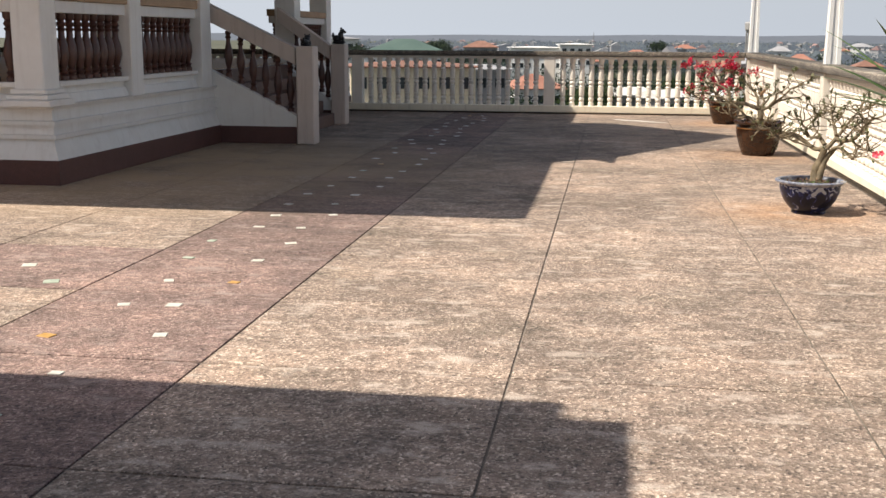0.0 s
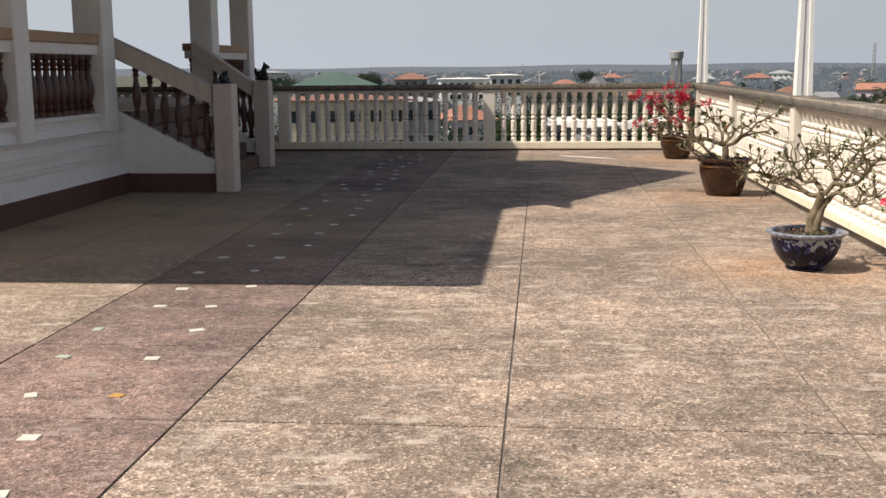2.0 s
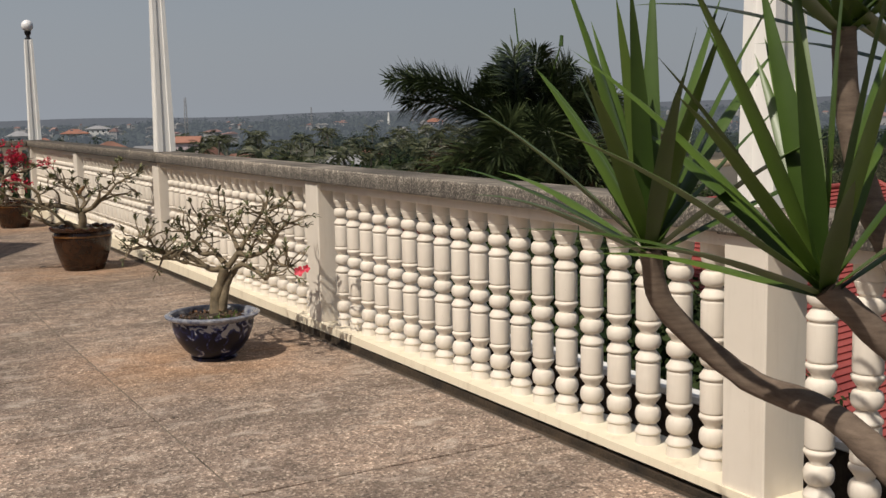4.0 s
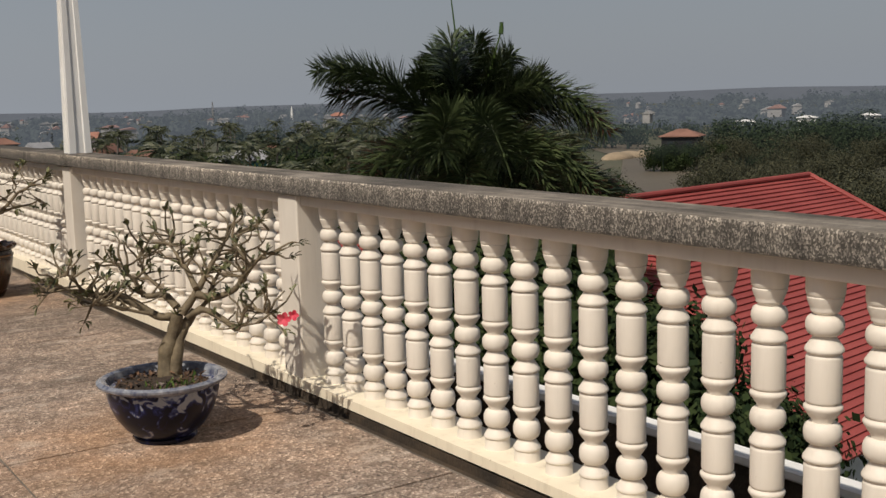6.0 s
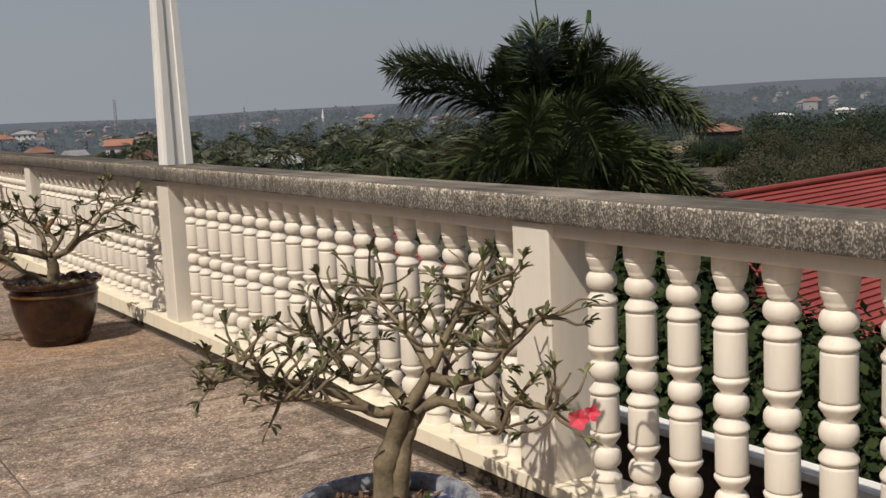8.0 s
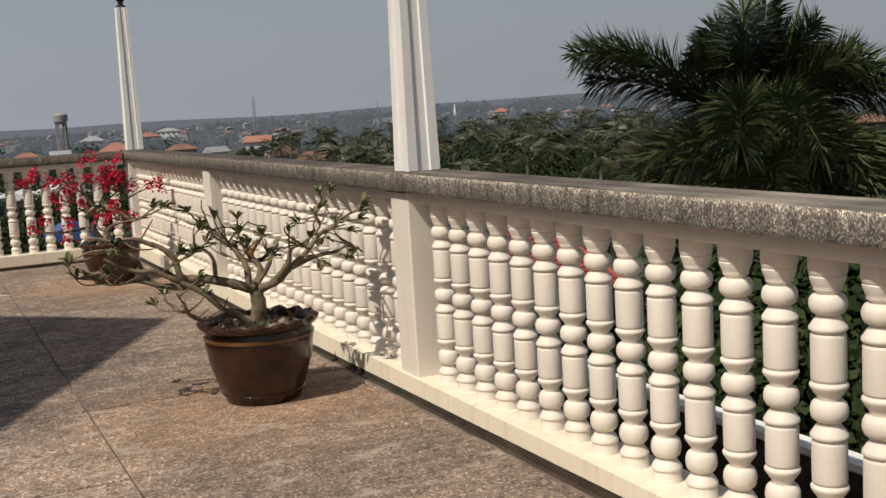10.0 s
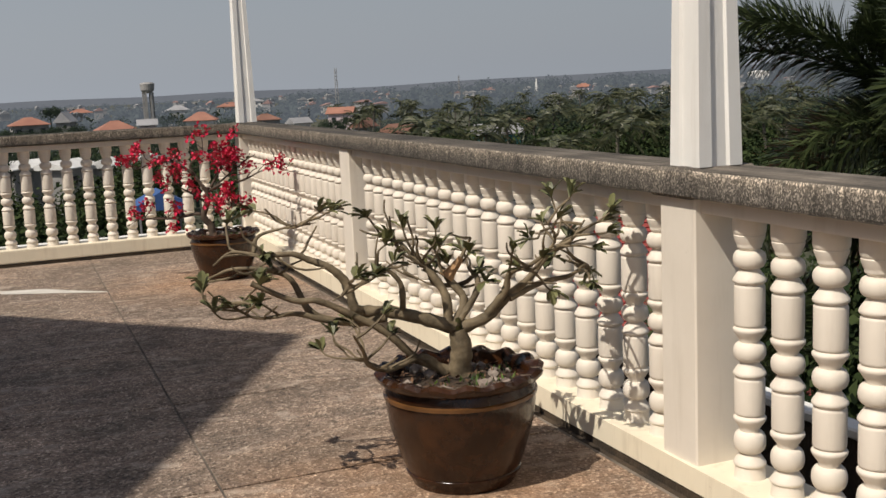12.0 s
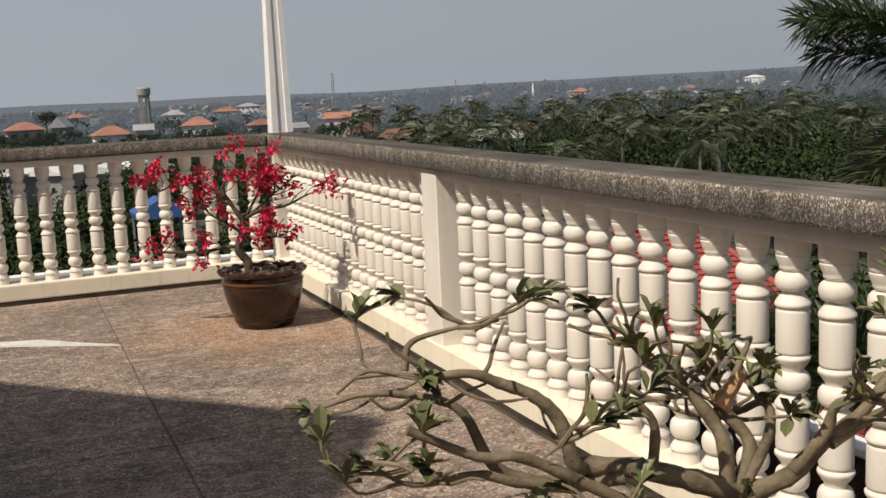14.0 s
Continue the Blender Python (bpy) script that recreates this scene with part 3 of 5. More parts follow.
# stair towards the terrace
ST_Y0, ST_Y1 = 13.8, 17.1
NW = (-3.97, -4.36)
for k in range(5):
    part("step", block(HX - 0.2, HX + 0.74 - 0.18 * k, ST_Y0 + 0.09, ST_Y1 - 0.12, 0.19 * k + 0.001, 0.19 * (k + 1) - 0.001, 0.008), M_STAIR, pav, "dark red tiled step")
for yy, nx in ((ST_Y0, NW[0]), (ST_Y1, NW[1])):
    e = nx - 0.13
    part("stringer", prism([(HX - 0.12, 0.002), (e, 0.002), (e, 0.37), (HX - 0.12, 0.96)], yy - 0.02, yy + 0.09), M_HOUSE, pav)
    part("stringer_skirting", prism([(HX - 0.1, 0.003), (e - 0.002, 0.003), (e - 0.002, 0.225), (HX - 0.1, 0.225)], yy - 0.032, yy - 0.021), M_SKIRT, pav, "red oxide painted skirting")
    part("handrail", prism([(HX - 0.2, 1.62), (e, 1.03), (e, 1.25), (HX - 0.2, 1.84)], yy - 0.06, yy + 0.14), M_DUSTY, pav)
    n = 6
    for k in range(n):
        f = (k + 0.5) / n
        s = HX + 0.04 + (e - 0.05 - HX) * f
        share("baluster", brown_mesh, pav, pose(s, yy + 0.035, 0.93 - 0.555 * (s - HX) / (e - HX)) @ Matrix.Diagonal((0.9, 0.9, 1.05, 1)))
    part("newel", block(nx - 0.11, nx + 0.125, yy - 0.1, yy + 0.15, 0.002, 1.27, 0.015), M_DUSTY, pav)


def lion(x, y, z, turn, tall=1.0):
    """A small dark guardian animal, seated, in one piece."""
    g = thing("newel_ornament", "small dark ornament on the stair newel, modelled as a seated animal", "statue", (x, y, z), "stair statues")
    g.rotation_euler[2] = turn
    g.scale[2] = tall
    bm = bmesh.new()
    for c, r in (((0, 0, 0.03), (0.11, 0.07, 0.03)), ((-0.035, 0, 0.09), (0.07, 0.05, 0.055)), ((0.03, 0, 0.13), (0.045, 0.045, 0.075)), ((0.055, 0, 0.2), (0.045, 0.042, 0.042)), ((0.095, 0, 0.19), (0.028, 0.026, 0.022)), ((-0.09, 0, 0.13), (0.022, 0.018, 0.055)), ((0.04, 0.03, 0.245), (0.014, 0.01, 0.018)), ((0.04, -0.03, 0.245), (0.014, 0.01, 0.018)), ((0.07, 0.03, 0.06), (0.018, 0.016, 0.06)), ((0.07, -0.03, 0.06), (0.018, 0.016, 0.06))):
        bmesh.ops.create_icosphere(bm, subdivisions=2, radius=1, matrix=Matrix.Translation(c) @ Matrix.Diagonal((*r, 1)))
    part("body", bm, M_BLACK, g, "", True)


# the front newel bears a small planter; a squashed animal stands for it
lion(NW[0], ST_Y0 + 0.025, 1.27, 1.5, 0.6)
lion(NW[1], ST_Y1 + 0.025, 1.27, 0.1)
bpy.data.objects.remove(brown_mesh)

# porch roof behind the walker, known from its shadow
porch = thing("porch_roof", "white flat porch roof on columns behind the walker", "roof", kind="structure")
part("roof_slab", block(-7.2, -2.88, 0.4, 2.88, 3.731, 3.864), M_HOUSE, porch)
part("roof_edge", block(-2.879, -2.63, 0.4, 2.7, 3.731, 3.864), M_HOUSE, porch)
for px, py in ((-3.6, 1.0), (-6.6, 1.0), (-6.6, 2.4)):
    part("column", block(px - 0.2, px + 0.2, py - 0.2, py + 0.2, 0.0, 3.731, 0.01), M_HOUSE, porch)
part("back_wall", block(-13.4, -13.0, -7.4, 21, 0.0, 4.4), M_HOUSE, porch)


# ---- pots ----
def pot(label, x, y, profile, body, seg=40, wave=None, name="plant_pot"):
    p = thing(name, label, "plant pot", (x, y, 0.0), "pots along the balustrade")
    part("vessel", lathe(profile, seg, wave=wave), body, p, "", True)
    return p


def soil_in(p, r, z, rng, stones=14):
    bm = bmesh.new()
    bmesh.ops.create_grid(bm, x_segments=14, y_segments=14, size=r)
    for v in list(bm.verts):
        d = math.hypot(v.co.x, v.co.y)
        if d > r:
            v.co.x, v.co.y = v.co.x * r / d, v.co.y * r / d
        v.co.z = z + 0.012 * noise.noise(v.co * 14 + Vector((p.location.x, 0, 0))) + 0.03 * max(0, 1 - d / r)
    part("soil", bm, M_SOIL, p, "dark crumbly potting soil", True)
    bits = bmesh.new()
    for k in range(170):
        a, d = rng.uniform(0, 6.28), r * math.sqrt(rng.uniform(0.05, 0.9))
        c = Vector((d * math.cos(a), d * math.sin(a), z + rng.uniform(0.004, 0.02) + 0.03 * (1 - d / r)))
        u = Vector((rng.uniform(-1, 1), rng.uniform(-1, 1), rng.uniform(-0.4, 0.5))).normalized() * rng.uniform(0.008, 0.024)
        w = u.cross(Vector((rng.uniform(-0.3, 0.3), rng.uniform(-0.3, 0.3), 1))).normalized() * rng.uniform(0.004, 0.009)
        bits.faces.new([bits.verts.new(q) for q in (c - u, c + w, c + u, c - w)])
    tagged(part("mulch", bits, M_MULCH, p, "dry leaf mulch"), kind="stuff")
    weed = bmesh.new()
    for k in range(60):
        a, d = rng.gauss(-1.2, 0.9), r * rng.uniform(0.25, 0.85)
        c = Vector((d * math.cos(a), d * math.sin(a), z + 0.01))
        u = Vector((rng.uniform(-0.6, 0.6), rng.uniform(-0.6, 0.6), 1)).normalized() * rng.uniform(0.015, 0.045)
        w = Vector((rng.uniform(-1, 1), rng.uniform(-1, 1), 0)).normalized() * 0.0045
        weed.faces.new([weed.verts.new(q) for q in (c, c + u * 0.5 + w, c + u, c + u * 0.5 - w)])
    tagged(part("weeds", weed, M_BLADE, p, "small green weeds"), kind="stuff")
    for k in range(stones):
        a, d, s = rng.uniform(0, 6.28), r * math.sqrt(rng.uniform(0.15, 0.75)), rng.uniform(0.013, 0.034)
        sb = bmesh.new()
        bmesh.ops.create_icosphere(sb, subdivisions=1, radius=1)
        for v in sb.verts:
            v.co *= s * rng.uniform(0.75, 1.2)
            v.co.z *= 0.7
        o = part("stone", sb, M_STONE, p)
        o.location = (d * math.cos(a), d * math.sin(a), z + s * 0.45 + 0.02 * (1 - d / r))


rng = random.Random(4)
p1 = pot("blue and white glazed bowl holding a bare desert rose", POT1[0] - 0.042, POT1[1] - 0.085, [(0.128, 0.0), (0.134, 0.005), (0.134, 0.018), (0.128, 0.022), (0.17, 0.06), (0.206, 0.112), (0.23, 0.17), (0.24, 0.212), (0.242, 0.237)], M_COBALT)
part("rim", lathe([(0.24, 0.236), (0.258, 0.246), (0.276, 0.258), (0.278, 0.268), (0.258, 0.277), (0.238, 0.272), (0.229, 0.25), (0.225, 0.21), (0.1, 0.205)], 40), M_RIM, p1, "pale glazed rim with blue scrolls", True)
soil_in(p1, 0.225, 0.235, rng, 5)


def scallop(n, amount):
    def bend(a, r, z):
        w = math.sin(n * a)
        return (r + amount * 0.5 * w, z + amount * 0.55 * w) if z > 0.375 else (r, z)
    return bend


def brown_pot(label, at, lip, scale=1.0, turn=0.0):
    s = scale
    p = pot(label, *at, [(0.185 * s, 0.0), (0.19 * s, 0.012), (0.225 * s, 0.1), (0.258 * s, 0.21), (0.27 * s, 0.29), (0.272 * s, 0.335), (0.262 * s, 0.365)], M_BROWNGLAZE)
    part("band", lathe([(0.2715 * s, 0.318), (0.277 * s, 0.321), (0.2775 * s, 0.333), (0.271 * s, 0.337)], 40), M_BROWNBAND, p, "amber glazed band", True)
    part("rim", lathe([(0.262 * s, 0.364), (0.28 * s, 0.372), (0.296 * s, 0.385), (0.3 * s, 0.4), (0.285 * s, 0.412), (0.262 * s, 0.41), (0.248 * s, 0.39), (0.245 * s, 0.34), (0.1 * s, 0.335)], 96, wave=scallop(16, lip)), M_BROWNGLAZE, p, "scalloped glazed rim", True)
    part("foot_band", lathe([(0.198 * s, 0.034), (0.207 * s, 0.038), (0.2095 * s, 0.05), (0.2045 * s, 0.054)], 40), M_BROWNGLAZE, p, "raised glazed band near the foot", True)
    for k in range(5):
        a = 2 * math.pi * k / 5 + turn
        q = prism([(-0.05, 0.19), (-0.02, 0.165), (0.03, 0.17), (0.055, 0.2), (0.03, 0.235), (0.045, 0.265), (0.0, 0.28), (-0.02, 0.245), (-0.055, 0.24)], -0.004, 0.004)
        o = part("relief_motif", q, M_BROWNBAND, p, "amber relief dragon scroll")
        o.matrix_basis = pose(0, 0, 0, 0, 0, math.degrees(a)) @ pose(0, -0.256 * s, 0.0, -9, 0, 0)
    soil_in(p, 0.243 * s, 0.36, rng, 22)
    return p


p2 = brown_pot("brown glazed pot with scalloped rim holding a spreading desert rose", POT2, 0.014)
p3 = brown_pot("brown glazed pot with a bougainvillea near the corner", POT3, 0.012, 0.93, 0.4)
p3.scale[2] = 0.89
p4 = brown_pot("brown glazed pot holding a branching dracaena", POT4, 0.012, 0.9, 0.7)


# ---- plants ----
class Plant:
    """A plant in a pot: limbs with side twigs, and tufts of leaves or bracts at their ends."""

    def __init__(self, name, label, at, right, seed, category="bonsai tree", foot=0.3, squat=1.0):
        self.root = thing(name, label, category, (*at, 0.0), "potted plants")
        r = Vector((*right, 0)).normalized()
        self.axes = (r, Vector((-r.y, r.x, 0)), Vector((0, 0, 1)))
        self.rng = random.Random(seed)
        self.wood, self.green, self.bloom = bmesh.new(), bmesh.new(), bmesh.new()
        self.limbs, self.foot, self.squat = [], foot, squat
        self.tips, self.lines, self.slim = [], [], 0.64

    def place(self, p):
        z = p[2] if p[2] < self.foot else self.foot + (p[2] - self.foot) * self.squat
        return self.axes[0] * p[0] + self.axes[1] * p[1] + self.axes[2] * z

    def limb(self, pts, r0, r1):
        g = self.rng
        pts = [self.place(p) + Vector((g.uniform(-1, 1), g.uniform(-1, 1), g.uniform(-1, 1))) * (0.012 if 0 < i < len(pts) - 1 else 0) for i, p in enumerate(pts)]
        line = smooth_line(pts, 5)
        own = bmesh.new()
        tube(own, line, r0 * self.slim, r1 * self.slim * (0.4 if len(self.limbs) > 1 else 1.0), 10, 0.22, g)
        self.limbs.append(own)
        self.lines.append((line, r0, r1))
        self.tips.append((line[-1], (line[-1] - line[-3]).normalized()))

    def twigs(self, count, length, lift=0.5, start=0.35, r=0.0075, first=2):
        g = self.rng
        pool = self.lines[first:]
        for _ in range(count):
            line, r0, r1 = g.choice(pool)
            i = int(len(line) * g.uniform(start, 0.98))
            base = line[min(i, len(line) - 1)]
            d = Vector((g.uniform(-1, 1), g.uniform(-1, 1), g.uniform(-0.35, 1) * lift * 2)).normalized()
            pts, p, n = [base], base.copy(), g.randint(3, 5)
            for _k in range(n):
                d = (d + Vector((g.uniform(-1, 1), g.uniform(-1, 1), g.uniform(-0.5, 0.9))) * 0.55).normalized()
                p = p + d * length * g.uniform(0.6, 1.3) / n
                pts.append(p)
            tube(self.wood, smooth_line(pts, 2), r * g.uniform(0.8, 1.3), r * 0.55, 6, 0.2, g)
            self.tips.append((p, d))

    def leaf(self, bm, p, d, up, length, width, fold=0.25):
        s = d.cross(up)
        if s.length < 1e-3:
            s = d.orthogonal()
        s.normalize()
        n = s.cross(d).normalized()
        droop = -0.12 * length
        a = bm.verts.new(p)
        b = [bm.verts.new(p + d * length * 0.5 + s * (k * width / 2) + n * (fold * width * abs(k))) for k in (-1, 0, 1)]
        c = [bm.verts.new(p + d * length * 0.85 + s * (k * width * 0.42) + n * (fold * width * abs(k) + droop * 0.5)) for k in (-1, 0, 1)]
        e = bm.verts.new(p + d * length + n * droop)
        for f in ((a, b[1], b[0]), (a, b[2], b[1]), (b[0], b[1], c[1], c[0]), (b[1], b[2], c[2], c[1]), (c[0], c[1], e), (c[1], c[2], e)):
            bm.faces.new(f)

    def tufts(self, chance, n, length, width, spread=0.75):
        g = self.rng
        for p, d in self.tips:
            if g.random() > chance:
                continue
            for _k in range(g.randint(*n)):
                v = (d + Vector((g.uniform(-1, 1), g.uniform(-1, 1), g.uniform(-0.6, 1))) * spread).normalized()
                self.leaf(self.green, p - d * g.uniform(0, 0.02), v, Vector((0, 0, 1)), length * g.uniform(0.6, 1.2), width * g.uniform(0.7, 1.15))

    def flower(self, p, size, petals=5):
        for k in range(petals):
            a = 2 * math.pi * k / petals
            d = (self.axes[0] * math.cos(a) + Vector((0, 0, 1)) * math.sin(a) - self.axes[1] * 0.45).normalized()
            self.leaf(self.bloom, p, d, -self.axes[1], size, size * 0.75, 0.1)

    def done(self, bark, leaf_material, bloom_material=None, bloom_label=""):
        for k, own in enumerate(self.limbs):
            part("branch" if k else "trunk", own, bark, self.root, "", True)
        tagged(part("twig_spray", self.wood, bark, self.root, "", True), kind="stuff")
        tagged(part("leaves", self.green, leaf_material, self.root, "green leaf tufts at the twig ends"), kind="stuff")
        if bloom_material:
            tagged(part("blossom", self.bloom, bloom_material, self.root, bloom_label), kind="stuff")
        else:
            self.bloom.free()


low = Plant("desert_rose", "gnarled desert rose with few leaves and one red flower", (POT1[0] + 0.015, POT1[1] - 0.01), (0.836, -0.549), 21, foot=0.27, squat=0.87)
low.limb([(0.0, -0.03, 0.2), (-0.01, 0.0, 0.34), (0.02, 0.0, 0.45), (0.05, 0.0, 0.56)], 0.066, 0.044)
low.limb([(0.02, -0.03, 0.2), (0.035, -0.01, 0.37), (0.07, 0.02, 0.48), (0.12, 0.05, 0.57)], 0.045, 0.03)
low.limb([(0.03, -0.0, 0.55), (-0.03, -0.01, 0.57), (-0.1, -0.03, 0.61), (-0.19, -0.04, 0.65), (-0.29, -0.06, 0.68), (-0.37, -0.08, 0.72), (-0.44, -0.1, 0.73), (-0.51, -0.12, 0.65)], 0.03, 0.012)
low.limb([(-0.1, -0.0, 0.61), (-0.17, -0.04, 0.67), (-0.25, -0.08, 0.69), (-0.31, -0.14, 0.73), (-0.34, -0.19, 0.8), (-0.39, -0.25, 0.8)], 0.02, 0.008)
low.limb([(0.05, 0.0, 0.6), (-0.01, 0.01, 0.65), (-0.08, 0.03, 0.67), (-0.15, 0.05, 0.73), (-0.18, 0.08, 0.78), (-0.21, 0.1, 0.84)], 0.028, 0.012)
low.limb([(0.07, 0.0, 0.56), (0.12, 0.02, 0.64), (0.16, 0.05, 0.73), (0.21, 0.09, 0.82), (0.25, 0.12, 0.91), (0.27, 0.16, 1.0), (0.21, 0.2, 1.06)], 0.03, 0.008)
low.limb([(0.14, -0.0, 0.66), (0.22, -0.01, 0.65), (0.3, -0.03, 0.69), (0.35, -0.05, 0.75), (0.4, -0.08, 0.8), (0.46, -0.1, 0.86), (0.52, -0.12, 0.89), (0.58, -0.15, 0.91)], 0.028, 0.008)
low.limb([(0.12, -0.0, 0.56), (0.19, -0.02, 0.58), (0.26, -0.05, 0.53), (0.33, -0.09, 0.5), (0.38, -0.12, 0.6), (0.44, -0.16, 0.6), (0.5, -0.2, 0.59)], 0.026, 0.007)
low.limb([(0.14, 0.0, 0.69), (0.1, 0.06, 0.76), (0.04, 0.13, 0.82), (-0.01, 0.21, 0.88), (-0.03, 0.3, 0.93)], 0.022, 0.008)
low.limb([(0.35, 0.0, 0.75), (0.38, 0.02, 0.78), (0.35, 0.04, 0.85), (0.3, 0.07, 0.9), (0.32, 0.1, 0.97)], 0.02, 0.007)
low.limb([(0.09, 0.0, 0.54), (0.18, 0.05, 0.6), (0.19, 0.12, 0.69), (0.26, 0.19, 0.8), (0.38, 0.27, 0.86), (0.42, 0.35, 0.93)], 0.02, 0.007)
low.limb([(0.07, 0.0, 0.58), (-0.03, 0.08, 0.69), (-0.12, 0.17, 0.73), (-0.16, 0.28, 0.82), (-0.14, 0.4, 0.9)], 0.018, 0.006)
low.limb([(0.03, -0.0, 0.55), (-0.09, -0.05, 0.6), (-0.19, -0.1, 0.64), (-0.27, -0.15, 0.66), (-0.33, -0.2, 0.65)], 0.016, 0.006)
low.twigs(190, 0.14, 0.3, 0.3, 0.0056)
low.tufts(0.7, (4, 7), 0.046, 0.016)
low.flower(low.place((0.545, -0.2, 0.565)), 0.034)
low.flower(low.place((0.585, -0.19, 0.58)), 0.026)
low.done(M_BARK, M_LEAF, M_PINK, "single pink-red flower")

wide = Plant("desert_rose", "spreading desert rose with thick crooked limbs in a brown pot", POT2, (0.943, -0.332), 33, foot=0.5, squat=0.88)
wide.limb([(0.03, 0.0, 0.33), (0.01, 0.0, 0.39), (0.0, 0.0, 0.47), (-0.0, 0.0, 0.55)], 0.075, 0.05)
wide.limb([(-0.01, -0.0, 0.39), (-0.09, -0.01, 0.42), (-0.15, -0.03, 0.47), (-0.25, -0.04, 0.57), (-0.35, -0.06, 0.65), (-0.47, -0.08, 0.71), (-0.57, -0.1, 0.74), (-0.7, -0.12, 0.81)], 0.029, 0.014)
wide.limb([(-0.05, -0.0, 0.39), (-0.14, -0.03, 0.47), (-0.24, -0.07, 0.43), (-0.31, -0.12, 0.46), (-0.34, -0.17, 0.53), (-0.36, -0.22, 0.61)], 0.027, 0.014)
wide.limb([(-0.01, -0.0, 0.56), (-0.11, -0.0, 0.61), (-0.22, -0.0, 0.63), (-0.33, -0.0, 0.64), (-0.37, -0.01, 0.68), (-0.39, -0.01, 0.77), (-0.43, -0.01, 0.84), (-0.51, -0.01, 0.88), (-0.56, -0.01, 0.91), (-0.66, -0.02, 0.91), (-0.78, -0.02, 0.92), (-0.84, -0.02, 0.87)], 0.042, 0.012)
wide.limb([(-0.7, 0.0, 0.91), (-0.68, 0.01, 0.96), (-0.59, 0.03, 0.99), (-0.48, 0.05, 1.01)], 0.014, 0.006)
wide.limb([(-0.25, 0.0, 0.62), (-0.38, 0.01, 0.61), (-0.51, 0.03, 0.65), (-0.58, 0.04, 0.77), (-0.66, 0.06, 0.84), (-0.78, 0.08, 0.84), (-0.87, 0.1, 0.8), (-0.92, 0.12, 0.78)], 0.028, 0.008)
wide.limb([(-0.35, -0.0, 0.6), (-0.47, -0.02, 0.63), (-0.56, -0.04, 0.65), (-0.7, -0.07, 0.67), (-0.78, -0.1, 0.73)], 0.024, 0.008)
wide.limb([(-0.03, 0.0, 0.57), (-0.04, 0.01, 0.69), (-0.1, 0.03, 0.8), (-0.15, 0.05, 0.85), (-0.2, 0.08, 0.9), (-0.26, 0.1, 0.92)], 0.03, 0.012)
wide.limb([(-0.19, -0.0, 0.63), (-0.19, -0.02, 0.75), (-0.27, -0.04, 0.82), (-0.35, -0.07, 0.76), (-0.43, -0.1, 0.72)], 0.02, 0.007)
wide.limb([(-0.01, 0.0, 0.57), (0.03, 0.03, 0.67), (-0.03, 0.07, 0.75), (0.01, 0.11, 0.8), (0.07, 0.15, 0.9)], 0.03, 0.02)
wide.limb([(0.01, 0.0, 0.59), (0.07, 0.04, 0.68), (0.07, 0.09, 0.76), (0.03, 0.15, 0.69), (-0.06, 0.21, 0.7), (-0.14, 0.28, 0.72)], 0.022, 0.008)
wide.limb([(0.02, 0.0, 0.56), (0.11, 0.0, 0.61), (0.19, 0.01, 0.67), (0.27, 0.01, 0.75), (0.35, 0.01, 0.84), (0.43, 0.02, 0.9), (0.47, 0.02, 0.97)], 0.036, 0.012)
wide.limb([(0.11, -0.0, 0.61), (0.18, -0.02, 0.71), (0.2, -0.04, 0.77), (0.25, -0.07, 0.83), (0.34, -0.09, 0.92), (0.31, -0.12, 1.0)], 0.024, 0.007)
wide.limb([(0.19, 0.0, 0.67), (0.31, 0.04, 0.72), (0.41, 0.09, 0.73), (0.48, 0.14, 0.77), (0.52, 0.2, 0.72)], 0.022, 0.007)
wide.twigs(105, 0.16, 0.25, 0.4, 0.0055)
wide.tufts(0.55, (7, 11), 0.062, 0.026, 0.95)
wide.done(M_BARK, M_LEAF)
stub = bmesh.new()
tube(stub, smooth_line([wide.place(p) for p in ((-0.03, 0.072, 0.752), (0.0, 0.08, 0.79), (0.03, 0.085, 0.83))], 3), 0.026, 0.011, 8, 0.3)
part("broken_stub", stub, surface("raw_wood", (0.36, 0.2, 0.09), (0.52, 0.32, 0.16), 0.8, 20, 60), wide.root, "pale splintered branch stub")

boug = Plant("bougainvillea", "crimson bougainvillea trained as a small tree in a pot", POT3, (0.929, -0.37), 5)
boug.limb([(-0.08, 0.0, 0.35), (-0.1, 0.0, 0.44), (-0.13, 0.0, 0.52), (-0.1, 0.0, 0.66), (-0.1, 0.0, 0.75)], 0.05, 0.032)
boug.limb([(-0.12, 0.0, 0.54), (-0.22, 0.01, 0.55), (-0.36, 0.02, 0.53), (-0.51, 0.03, 0.52), (-0.66, 0.04, 0.54), (-0.69, 0.05, 0.57)], 0.022, 0.008)
boug.limb([(-0.1, -0.0, 0.71), (-0.18, -0.01, 0.83), (-0.21, -0.02, 0.93), (-0.12, -0.04, 1.02), (-0.1, -0.05, 1.06)], 0.026, 0.008)
boug.limb([(-0.19, -0.0, 0.85), (-0.29, -0.02, 0.93), (-0.41, -0.04, 0.98), (-0.61, -0.07, 0.92), (-0.66, -0.1, 0.98)], 0.02, 0.007)
boug.limb([(-0.1, 0.0, 0.72), (0.02, 0.02, 0.76), (0.17, 0.03, 0.8), (0.32, 0.06, 0.85), (0.47, 0.08, 0.88)], 0.022, 0.006)
boug.limb([(-0.07, 0.0, 0.75), (0.0, 0.03, 0.86), (0.04, 0.07, 0.98), (0.07, 0.12, 1.04)], 0.018, 0.006)
